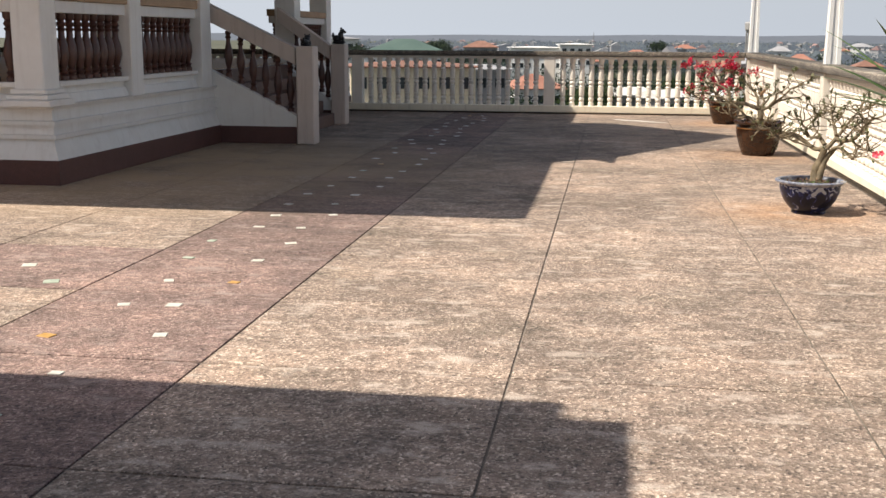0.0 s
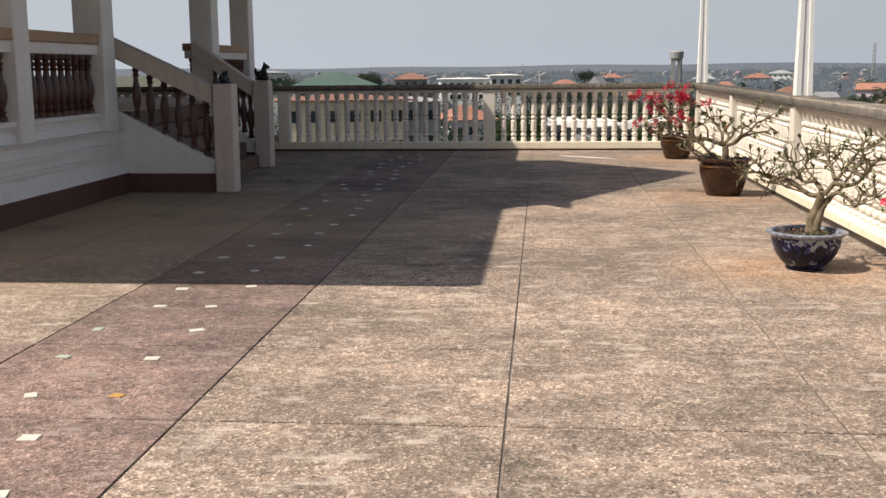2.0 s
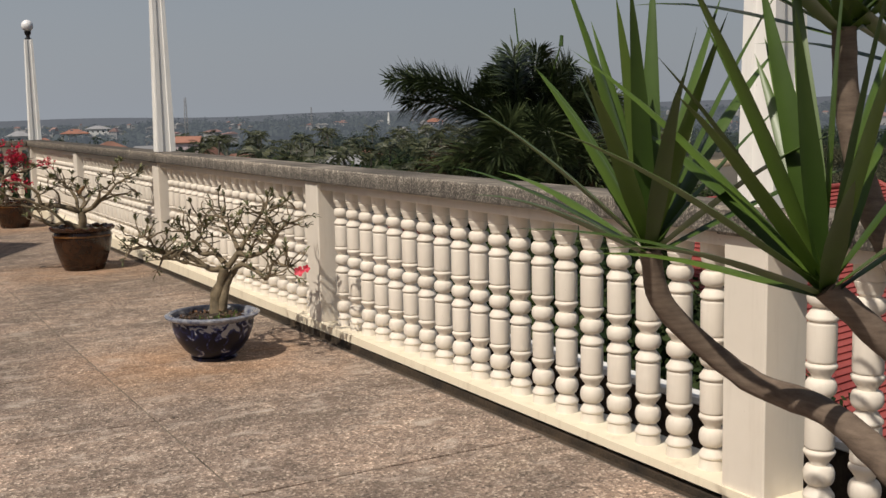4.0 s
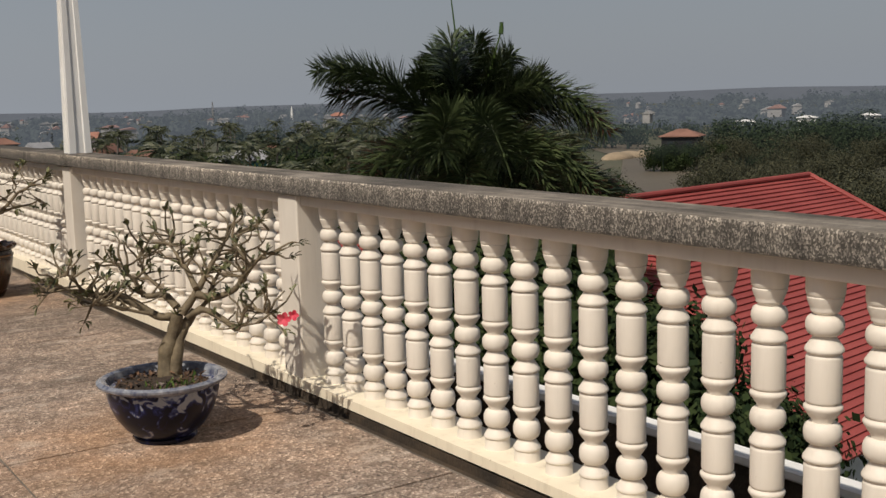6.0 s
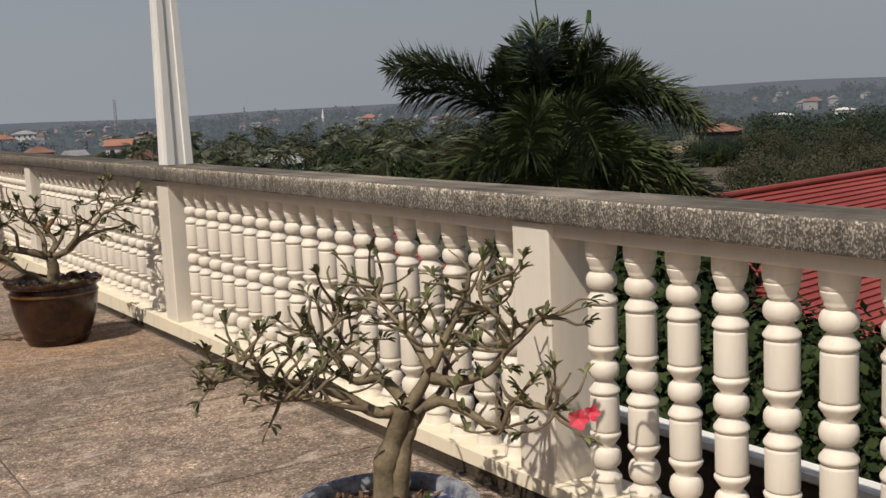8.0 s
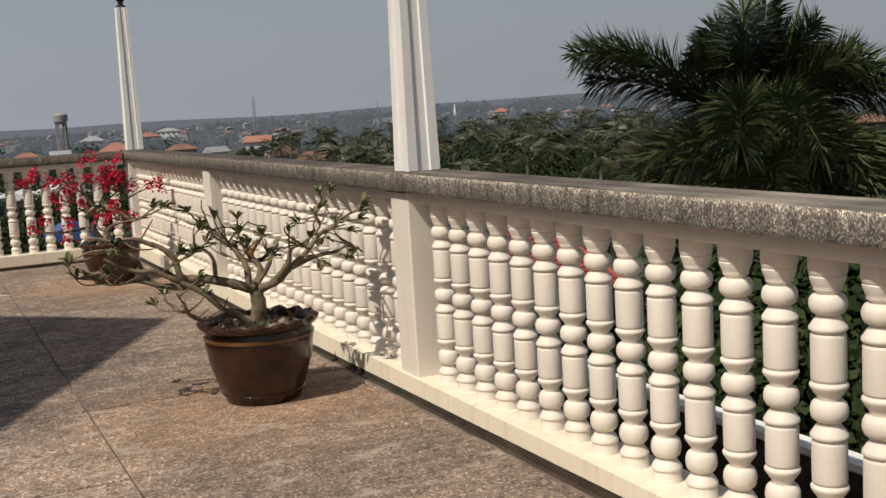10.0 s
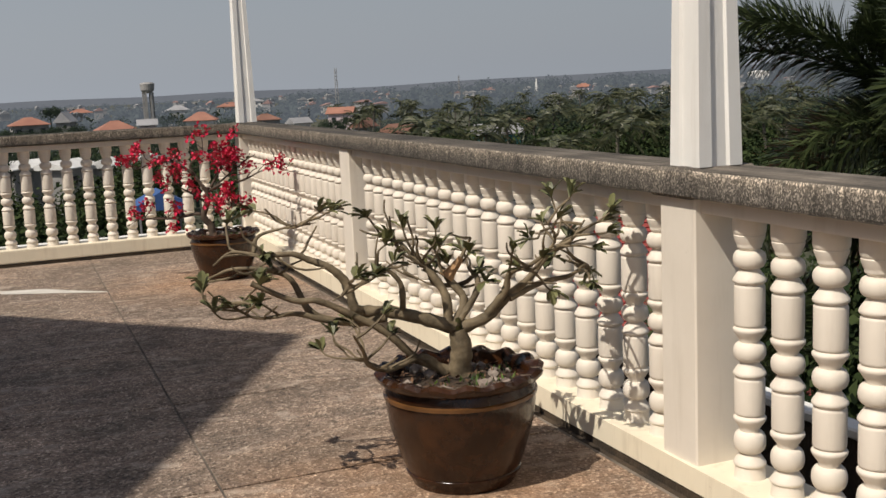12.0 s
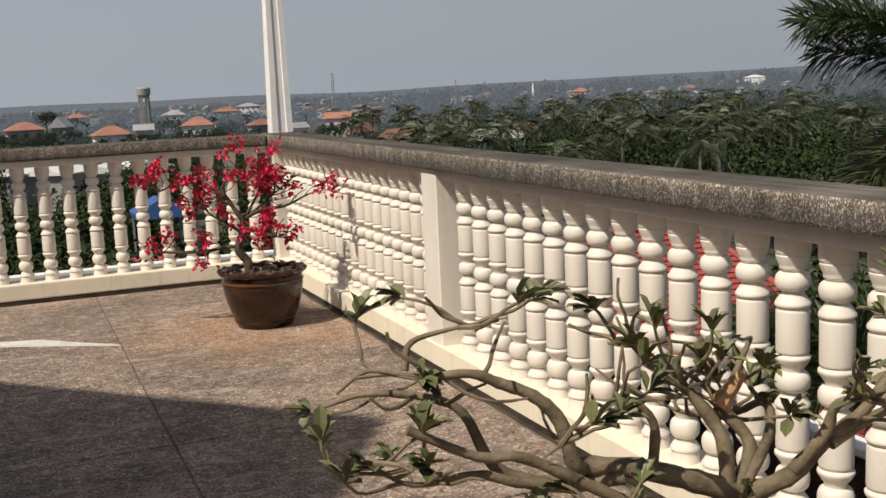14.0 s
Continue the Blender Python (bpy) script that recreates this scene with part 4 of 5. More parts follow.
boug.limb([(-0.08, -0.0, 0.66), (0.02, -0.04, 0.64), (0.12, -0.09, 0.61), (0.13, -0.15, 0.65)], 0.018, 0.006)
boug.limb([(-0.12, 0.0, 0.64), (-0.22, 0.03, 0.71), (-0.32, 0.06, 0.76), (-0.35, 0.1, 0.83)], 0.016, 0.006)
boug.limb([(-0.08, 0.0, 0.72), (0.07, 0.07, 0.85), (0.21, 0.15, 0.95)], 0.016, 0.006)
boug.twigs(80, 0.15, 0.35, 0.35, 0.004, 1)
g = boug.rng
for p, d in list(boug.tips):
    if g.random() < 0.66:
        for _k in range(g.randint(6, 12)):
            q = p + Vector((g.gauss(0, 0.028), g.gauss(0, 0.028), g.gauss(0, 0.024)))
            for _j in range(3):
                v = Vector((g.uniform(-1, 1), g.uniform(-1, 1), g.uniform(-1, 1))).normalized()
                boug.leaf(boug.bloom, q, v, Vector((0.3, 0.2, 1)), g.uniform(0.024, 0.04), g.uniform(0.02, 0.032), 0.3)
boug.tufts(0.35, (1, 3), 0.04, 0.022)
boug.root.location.z = -0.04
boug.done(M_BARK3, M_LEAF, M_BRACT, "clusters of crimson bracts")

# dracaena with three leaf heads
drac = thing("dracaena", "branching dracaena with ringed trunks and long sword leaves", "potted plant", (*POT4, 0.0), "potted plants")
base = Vector((*POT4, 0))
wood = bmesh.new()
g = random.Random(8)
fork = Vector((1.44, 4.13, 0.66))
HEADS = ((1.31, 4.77, 1.09), (1.355, 4.3, 1.055), (1.58, 4.46, 1.57), (1.78, 4.42, 1.5))
MIDS = (((1.5, 4.4, 0.75), (1.53, 4.68, 0.77), (1.37, 4.78, 0.94)), ((1.52, 4.16, 0.83), (1.43, 4.25, 0.97)), ((1.55, 4.22, 0.95), (1.6, 4.4, 1.2), (1.585, 4.45, 1.4)), ((1.62, 4.2, 0.95), (1.74, 4.36, 1.25)))
tube(wood, smooth_line([p - base for p in (Vector((1.5, 4.05, 0.34)), Vector((1.47, 4.08, 0.5)), fork)], 4), 0.058, 0.045, 12, 0.1, g)
part("trunk", wood, M_BARK2, drac, "grey ringed trunk", True)
for h, mids in zip(HEADS, MIDS):
    blades = bmesh.new()
    wood = bmesh.new()
    line = smooth_line([fork - base, *[Vector(m) - base for m in mids], Vector(h) - base], 7)
    tube(wood, line, 0.034, 0.025, 12, 0.12, g)
    part("branch", wood, M_BARK2, drac, "", True)
    tip, up = Vector(h) - base, (line[-1] - line[-4]).normalized()
    up = (up * 0.4 + Vector((0, 0, 1))).normalized()
    n = 25
    for k in range(n):
        a, tilt = 2.4 * k + g.uniform(-0.3, 0.3), 0.1 + 1.15 * (k / n) ** 1.1 + g.uniform(-0.07, 0.07)
        s = up.orthogonal().normalized()
        out = (s * math.cos(a) + up.cross(s) * math.sin(a)).normalized()
        d = (up * math.cos(tilt) + out * math.sin(tilt)).normalized()
        length, width = g.uniform(0.46, 0.72), g.uniform(0.042, 0.058)
        side = d.cross(out if abs(d.dot(out)) < 0.98 else up.orthogonal()).normalized()
        p, prev = tip + up * (0.03 - 0.05 * k / n), None
        for q in range(8):
            f = q / 7
            w = width * (0.55 + 1.2 * f if f < 0.35 else (1 - f) ** 0.75 * 1.32)
            dd = (d + Vector((0, 0, -0.28)) * f * f * (0.4 + tilt) + out * 0.1 * f).normalized()
            nn = side.cross(dd).normalized()
            row = [blades.verts.new(p + side * (w / 2 * e) + nn * (0.16 * w * abs(e))) for e in (-1, 0, 1)]
            if prev:
                blades.faces.new((prev[0], prev[1], row[1], row[0]))
                blades.faces.new((prev[1], prev[2], row[2], row[1]))
            prev, p = row, p + dd * length / 7
    tagged(part("leaf_head", blades, M_BLADE, drac, "long green sword-shaped leaves", True), kind="stuff")

# ---- the country round the terrace ----
GROUND = -14.0
M_GROUND = surface("dry_ground", (0.04, 0.05, 0.03), (0.1, 0.095, 0.06), 0.95, 0.02, 0.6, 0.2, 0.3)
M_WATER = surface("river_water", (0.105, 0.088, 0.064), (0.13, 0.11, 0.08), 0.6, 0.05, 1.5, 0.05, 0.05)
M_SAND = surface("river_bank", (0.26, 0.2, 0.13), (0.36, 0.28, 0.19), 0.95, 0.1, 2, 0.3, 0.2)
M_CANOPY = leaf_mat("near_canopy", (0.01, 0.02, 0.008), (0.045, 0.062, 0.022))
M_CANOPY2 = leaf_mat("mid_canopy_hazed", (0.012, 0.02, 0.01), (0.036, 0.05, 0.024))
M_CANOPY3 = leaf_mat("far_canopy_hazed", (0.02, 0.026, 0.022), (0.03, 0.036, 0.03))
M_CANOPY2B = leaf_mat("outer_canopy_hazed", (0.018, 0.027, 0.018), (0.04, 0.05, 0.032))
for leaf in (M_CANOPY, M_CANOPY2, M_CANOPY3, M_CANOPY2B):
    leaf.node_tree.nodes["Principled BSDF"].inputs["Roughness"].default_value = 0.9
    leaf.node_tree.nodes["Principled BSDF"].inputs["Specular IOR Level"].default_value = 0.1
# emission paints distance haze onto the mid, outer and far crowns
for far_mat, haze_glow in ((M_CANOPY3, (0.105, 0.118, 0.138)), (M_CANOPY2B, (0.026, 0.032, 0.036)), (M_CANOPY2, (0.006, 0.008, 0.008))):
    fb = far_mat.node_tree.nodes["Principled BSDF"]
    fb.inputs["Emission Color"].default_value, fb.inputs["Emission Strength"].default_value = (*haze_glow, 1), 1.0
M_PALM = leaf_mat("palm_leaf", (0.012, 0.024, 0.008), (0.085, 0.108, 0.042), 0.4)
M_COCO = leaf_mat("coconut_leaf", (0.02, 0.03, 0.014), (0.1, 0.105, 0.05), 0.5)
M_TRUNK = surface("palm_trunk", (0.09, 0.08, 0.065), (0.2, 0.175, 0.15), 0.9, 3, 30, squash=(1, 1, 8))
M_RED = surface("red_roof", (0.27, 0.052, 0.045), (0.36, 0.078, 0.066), 0.6, 0.6, 20, 0.1)
M_ORANGE = surface("orange_roof", (0.27, 0.12, 0.085), (0.36, 0.175, 0.12), 0.7, 0.2, 3)
M_RUST = surface("old_tile_roof", (0.17, 0.085, 0.06), (0.27, 0.14, 0.1), 0.8, 0.3, 3)
M_GREENROOF = surface("green_roof", (0.055, 0.095, 0.08), (0.085, 0.13, 0.108), 0.6, 0.2, 3)
M_GREYROOF = surface("grey_roof", (0.26, 0.26, 0.27), (0.36, 0.36, 0.37), 0.6, 0.2, 3)
M_WALLWHITE = surface("plain_white_wall", (0.62, 0.62, 0.6), (0.75, 0.74, 0.72), 0.7, 0.2, 3)
M_WALLYELLOW = surface("yellow_wall", (0.55, 0.45, 0.31), (0.66, 0.57, 0.43), 0.7, 0.2, 3)
M_WALLPINK = surface("pale_pink_wall", (0.55, 0.45, 0.48), (0.64, 0.54, 0.56), 0.7, 0.2, 3)
M_WALLGREY = surface("grey_wall", (0.22, 0.22, 0.22), (0.34, 0.33, 0.32), 0.8, 0.2, 3)
M_GLASS = surface("dark_window", (0.02, 0.025, 0.03), (0.05, 0.06, 0.065), 0.15, 0.5, 5)
M_BLUE = surface("blue_sheet", (0.035, 0.09, 0.26), (0.055, 0.13, 0.34), 0.5, 0.6, 6)
M_TEAL = surface("teal_wall", (0.05, 0.3, 0.34), (0.09, 0.4, 0.42), 0.6, 0.6, 6)
M_CARWHITE = surface("white_car_paint", (0.6, 0.6, 0.6), (0.7, 0.7, 0.7), 0.25, 2, 9, 0.0)


def bearing(az, dist, x=0.1, y=8.0):
    a = radians(az)
    return x + math.sin(a) * dist, y + math.cos(a) * dist


def low_of(el, dist):
    """Height met at that distance by a line of sight el degrees above level."""
    return 1.4 + math.tan(radians(el)) * dist


rng = random.Random(77)
gm = bmesh.new()
bmesh.ops.create_grid(gm, x_segments=60, y_segments=60, size=4200)
for v in gm.verts:
    v.co.z = GROUND
ground = tagged(part("ground", gm, M_GROUND), "flat dry ground with scrub under the town", "ground", kind="structure")
# the building under the terrace
tagged(part("building_under_terrace", block(-14, 3.3, -6.6, 21.8, GROUND + 0.01, -0.605), M_WALLWHITE), "white building carrying the roof terrace", "building", kind="structure")

river = bmesh.new()
left = [river.verts.new((*bearing(az, d), GROUND + 0.15)) for az, d in ((52, 150), (46.5, 165), (44.2, 210), (44.2, 285), (41, 420))]
right = [river.verts.new((*bearing(az, d), GROUND + 0.15)) for az, d in ((60, 175), (51.5, 205), (49.5, 250), (47, 310), (43, 470))]
for k in range(4):
    river.faces.new((left[k], right[k], right[k + 1], left[k + 1]))
bmesh.ops.recalc_face_normals(river, faces=river.faces[:])
tagged(part("water", river, M_WATER), "brown slow river between wooded banks", "river", kind="structure")
bank = bmesh.new()
for az, d, r in ((44.6, 292, 7), (45.3, 300, 6), (43.9, 284, 5)):
    bx, by = bearing(az, d)
    bmesh.ops.create_icosphere(bank, subdivisions=3, radius=1, matrix=Matrix.Translation((bx, by, GROUND)) @ Matrix.Diagonal((r, r * 0.6, 1.6, 1)))
for v in bank.verts:
    v.co.z += 0.5 * noise.noise(v.co * 0.2)
tagged(part("river_bank", bank, M_SAND, None, "", True), "sandy eroded bank beside the river", "river bank", kind="structure")


def leaf_cloud(trees, leaves, size):
    """Crowns of many small leaf faces, uneven in outline, on short trunks. trees: x, y, radius, top."""
    gen = np.random.RandomState(len(trees) + leaves)
    t = np.array(trees)
    n = len(t)
    lobes = np.stack([gen.uniform(-0.6, 0.6, (n, 9)), gen.uniform(-0.6, 0.6, (n, 9)), gen.uniform(-0.5, 0.08, (n, 9)), gen.uniform(0.28, 0.6, (n, 9))], -1) * t[:, 2, None, None]
    lobe = np.take_along_axis(lobes, gen.randint(9, size=(n, leaves))[..., None].repeat(4, -1), 1)
    d = gen.normal(size=(n, leaves, 3))
    d /= np.linalg.norm(d, axis=-1, keepdims=True)
    rad = lobe[..., 3:] * gen.uniform(0.5, 1.0, (n, leaves, 1)) ** 0.5 * (1 + 0.22 * gen.normal(size=(n, leaves, 1)))
    c = np.stack([t[:, 0], t[:, 1], t[:, 3] - 0.6 * t[:, 2]], -1)[:, None] + lobe[..., :3] + d * rad * (1, 1, 0.9)
    u = np.cross(d, gen.normal(size=d.shape))
    u /= np.linalg.norm(u, axis=-1, keepdims=True) + 1e-9
    w = np.cross(d, u) + 0.5 * d * gen.normal(size=(n, leaves, 1))
    s = size * t[:, 2, None, None] * gen.uniform(0.6, 1.5, (n, leaves, 1))
    quads = np.stack([c - u * s, c + w * s * 0.6, c + u * s, c - w * s * 0.6], 2).reshape(-1, 3)
    verts, faces = quads.tolist(), np.arange(len(quads)).reshape(-1, 4).tolist()
    ring = [(math.cos(q * 2.094), math.sin(q * 2.094)) for q in range(3)]
    for x, y, r, top in trees:
        i, g0 = len(verts), r * 0.06
        verts += [(x + a * g0 * 1.4, y + b * g0 * 1.4, GROUND) for a, b in ring] + [(x + a * g0, y + b * g0, top - r) for a, b in ring]
        faces += [(i + q, i + (q + 1) % 3, i + 3 + (q + 1) % 3, i + 3 + q) for q in range(3)]
    me = bpy.data.meshes.new("trees")
    me.from_pydata(verts, [], faces)
    return me


def forest(name, trees, leaves, size, mat, label):
    me = leaf_cloud(trees, leaves, size)
    me.materials.append(mat)
    return tagged(new(name, me), label, "trees", kind="stuff")


def scatter(n, az0, az1, d0, d1, r, top):
    out = []
    for _k in range(n):
        az, d = rng.uniform(az0, az1), math.exp(rng.uniform(math.log(d0), math.log(d1)))
        q = rng.uniform(*r)
        out.append((*bearing(az, d), q, GROUND + rng.uniform(*top)))
    return out


def keep_clear(trees, gaps):
    """Leaves out trees that would stand in the named bearings (az0, az1, d0, d1)."""
    good = []
    for x, y, r, top in trees:
        az, d = math.degrees(math.atan2(x - 0.1, y - 8)), math.hypot(x - 0.1, y - 8)
        if not any(a <= az <= b and e <= d <= f for a, b, e, f in gaps):
            good.append((x, y, r, top))
    return good


RIVER_GAP = [(41.5, 50.5, 60, 320), (50.4, 62, 120, 240), (45.8, 48.8, 240, 340)]
near = scatter(30, -2, 14, 52, 105, (3.5, 5.5), (7.5, 10.2)) + scatter(40, 22, 43, 95, 170, (4, 6), (8.2, 10.6)) + scatter(30, -4, 22, 112, 190, (3.5, 5.5), (8.8, 10.8)) + scatter(10, 44, 75, 40, 62, (3.0, 4.5), (4.5, 7.0))
near += [(*bearing(az, d), r, low_of(el, d)) for az, d, r, el in ((38, 40, 3.5, -7.2), (34, 34, 2.6, -9.5), (22.1, 150, 6.5, -1.75), (27.5, 140, 7, -2.0), (31, 130, 8, -1.7), (38.5, 150, 7, -2.2))]
near += [(*bearing(az, 232), 3.6, low_of(el, 232)) for az, el in ((46.3, -2.5), (46.8, -2.75), (47.3, -2.6), (47.9, -2.45), (48.5, -2.3), (49.2, -2.2), (45.9, -2.6))]
hedge = [(8.9, 17.2, 1.7, -0.5), (9.0, 15.8, 1.6, -0.4), (9.0, 14.7, 1.5, -0.4), (9.0, 13.7, 1.4, -0.6), (9.1, 12.7, 1.2, -1.4), (9.2, 12.2, 1.2, -1.9), (10.6, 16.6, 2.0, -1.0), (9.6, 19.2, 1.8, -1.0), (10.9, 18.6, 1.9, -0.1), (11.4, 19.9, 1.9, 0.0), (10.2, 16.9, 1.7, -0.15), (10.2, 14.6, 1.9, -1.6), (9.6, 13.0, 1.8, -2.4), (8.6, 11.2, 1.6, -2.9), (9.6, 16.0, 2.0, -2.2), (9.0, 18.0, 2.0, -2.6), (8.8, 14.0, 2.0, -2.6)]
forest("shrub_trees", hedge, 10000, 0.04, M_CANOPY, "dense dark trees close below the balustrade")
forest("near_trees", near, 2600, 0.036, M_CANOPY, "dark leafy trees in the gardens below the terrace")
mid = keep_clear(scatter(330, -16, 66, 150, 520, (4.5, 8.0), (6.5, 10.5)) + scatter(150, 24, 66, 170, 420, (5, 9), (8, 11.5)), RIVER_GAP)
mid += [(*bearing(az, d), rng.uniform(6, 10), GROUND + rng.uniform(9, 12.0)) for az, d in [(rng.uniform(49.2, 66), rng.uniform(255, 330)) for _k in range(46)]]
mid += [(*bearing(az, d), 4.0, GROUND + rng.uniform(3, 5)) for az, d in [(rng.uniform(49.5, 56), rng.uniform(236, 262)) for _k in range(14)]]
close = [t for t in mid if math.hypot(t[0], t[1]) < 290]
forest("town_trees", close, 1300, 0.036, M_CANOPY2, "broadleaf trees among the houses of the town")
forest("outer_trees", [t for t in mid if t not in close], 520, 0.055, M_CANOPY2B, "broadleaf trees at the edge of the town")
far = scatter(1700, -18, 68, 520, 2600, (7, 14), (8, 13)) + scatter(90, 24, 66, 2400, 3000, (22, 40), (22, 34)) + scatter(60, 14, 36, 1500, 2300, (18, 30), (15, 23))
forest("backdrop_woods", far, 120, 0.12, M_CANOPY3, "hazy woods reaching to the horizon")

# distant low hills, their haze painted in by a bluish emission
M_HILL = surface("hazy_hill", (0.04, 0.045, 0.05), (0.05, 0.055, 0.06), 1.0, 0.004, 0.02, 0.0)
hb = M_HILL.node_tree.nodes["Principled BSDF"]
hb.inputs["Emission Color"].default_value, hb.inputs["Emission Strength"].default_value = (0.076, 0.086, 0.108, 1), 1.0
hills = bmesh.new()
prev = None
for k in range(121):
    az = -24 + k * 0.85
    x, y = bearing(az, 3300)
    h = 20 + 17 * max(0.0, min(1.0, (az - 12) / 40)) + 9 * noise.noise(Vector((k * 0.11, 3, 0)))
    row = [hills.verts.new((x, y, GROUND)), hills.verts.new((x * 1.05, y * 1.05, GROUND + h))]
    if prev:
        hills.faces.new((prev[0], row[0], row[1], prev[1]))
    prev = row
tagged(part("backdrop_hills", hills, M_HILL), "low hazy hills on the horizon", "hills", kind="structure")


def coconut(bm_l, bm_w, x, y, z, size, g):
    """A slender trunk with drooping split fronds."""
    tube(bm_w, [Vector((x, y, GROUND)), Vector((x + g.uniform(-0.6, 0.6), y, (z + GROUND) / 2)), Vector((x, y, z))], 0.28, 0.16, 5)
    for k in range(16):
        a, rise = 6.283 * k / 16 + g.uniform(-0.2, 0.2), g.uniform(-0.35, 1.6)
        p, d = Vector((x, y, z)), Vector((math.cos(a), math.sin(a), rise)).normalized()
        for q in range(13):
            f = q / 12
            side = d.cross(Vector((0, 0, 1))).normalized()
            w = size * 0.27 * math.sin(math.pi * (0.12 + f * 0.8))
            for sgn in (-1, 1):
                v = (side * sgn + d * 0.7 + Vector((0, 0, -0.55 + g.uniform(-0.2, 0.3)))).normalized()
                e = v.cross(d).normalized() * size * 0.024
                bm_l.faces.new([bm_l.verts.new(o) for o in (p, p + v * w * 0.5 + e, p + v * w, p + v * w * 0.5 - e)])
            d = (d + Vector((0, 0, -0.115))).normalized()
            p = p + d * size / 12


cl, cw = bmesh.new(), bmesh.new()
spots = [(30.1, 150, -1.0, 3.6), (31.3, 160, -1.1, 3.4), (34.9, 105, -2.3, 4.0), (36.4, 120, -2.9, 3.6), (37.6, 135, -2.4, 3.6), (24.5, 175, -2.1, 3.4), (26.3, 160, -2.2, 3.4)]
for az, d, el, s in spots:
    x, y = bearing(az, d)
    coconut(cl, cw, x, y, low_of(el, d), s, rng)
for _k in range(26):
    x, y = bearing(rng.uniform(18, 42), rng.uniform(90, 165))
    coconut(cl, cw, x, y, GROUND + rng.uniform(9.0, 11.0), rng.uniform(3.6, 4.8), rng)
for _k in range(80):
    az, d = rng.uniform(15.5, 41), rng.uniform(200, 420)
    x, y = bearing(az, d)
    coconut(cl, cw, x, y, GROUND + rng.uniform(6.5, 11.0), rng.uniform(3.0, 4.2), rng)
grove = tagged(part("coconut_palms", cl, M_COCO), "grove of coconut palms beyond the gardens", "palm trees", kind="stuff")
tagged(part("coconut_trunks", cw, M_TRUNK), "slender trunks of the coconut grove", "palm trees", kind="stuff")


def royal_palm(x, y, top, seed, spread=3.0, fronds=17, arches=(), label="large feathery palm rising above the balustrade"):
    """Smooth trunk, green crown shaft and arching feather fronds of single leaflets."""
    g = random.Random(seed)
    palm = thing("palm_tree", label, "palm tree", (x, y, GROUND), "palms")
    z = top - GROUND
    bm = bmesh.new()
    tube(bm, [Vector((0, 0, 0)), Vector((0.1, 0, z * 0.4)), Vector((0, 0, z - 1.1))], 0.26, 0.17, 14)
    part("trunk", bm, M_TRUNK, palm, "", True)
    bm = bmesh.new()
    tube(bm, [Vector((0, 0, z - 1.1)), Vector((0, 0, z - 0.6)), Vector((0, 0, z))], 0.19, 0.09, 12)
    if spread > 3:
        tube(bm, [Vector((0, 0, z)), Vector((0.05, 0.1, z + 1.6)), Vector((0.0, 0.25, z + 2.9))], 0.035, 0.012, 6)
    if spread > 3:
        tube(bm, [Vector((0, 0, z)), Vector((0.45, -0.3, z + 1.3)), Vector((0.68, -0.42, z + 2.15))], 0.03, 0.014, 6)
        tube(bm, [Vector((0.675, -0.42, z + 2.1)), Vector((0.69, -0.42, z + 2.2)), Vector((0.69, -0.43, z + 2.32))], 0.05, 0.035, 8)
    part("crown_shaft", bm, M_BLADE, palm, "green crown shaft with an upright spear leaf", True)
    right, away = Vector((0.82, -0.57, 0)), Vector((0.57, 0.82, 0))
    heart = Vector((0, 0, z - 0.1))
    arcs = list(arches)
    for k in range(fronds):
        a, f = 2.4 * k + g.uniform(-0.3, 0.3), k / fronds
        h = (0.55 if arches else 1.15) - 1.1 * f
        arcs.append((1.2 * math.cos(a), 1.2 * math.sin(a), h, 2.3 * math.cos(a), 2.3 * math.sin(a), h - 1.1 - 0.7 * f))
    for cu, cw, cz, tu, tw, tz in arcs:
        bm = bmesh.new()
        q1, q2 = [heart + (right * u + away * w + Vector((0, 0, h))) * spread / 3 for u, w, h in ((cu, cw, cz), (tu, tw, tz))]
        q1 += Vector((g.uniform(-0.1, 0.1), g.uniform(-0.1, 0.1), g.uniform(-0.08, 0.08)))
        n, rib = 66, []
        for q in range(n):
            t = q / (n - 1)
            rib.append((heart.lerp(q1, t).lerp(q1.lerp(q2, t), t), ((q1 - heart) * (1 - t) + (q2 - q1) * t).normalized()))
        a = math.atan2(q2.y, q2.x)
        tube(bm, [r[0] for r in rib[::5]], 0.035, 0.006, 5)
        for q in range(6, n):
            c, dd = rib[q]
            fq = q / n
            side = dd.cross(Vector((0, 0, 1)))
            side = side.normalized() if side.length > 0.05 else Vector((math.sin(a), -math.cos(a), 0))
            up = side.cross(dd).normalized()
            ll = 0.62 * math.sin(math.pi * (0.3 + 0.5 * fq)) * g.uniform(0.8, 1.2) + 0.1
            for turn in (-150, -100, -60, -22, 22, 60, 100, 150):
                w = radians(turn + g.uniform(-22, 22))
                v = (side * math.sin(w) + up * math.cos(w) * 0.8 + dd * g.uniform(0.3, 0.75)).normalized()
                wv = v.cross(dd).normalized() * 0.02
                m, e = c + v * ll * 0.55, c + v * ll + Vector((0, 0, -0.2 * ll * ll))
                vs = [bm.verts.new(c), bm.verts.new(m + wv), bm.verts.new(e), bm.verts.new(m - wv)]
                bm.faces.new(vs)
        part("frond", bm, M_PALM, palm)
    return palm


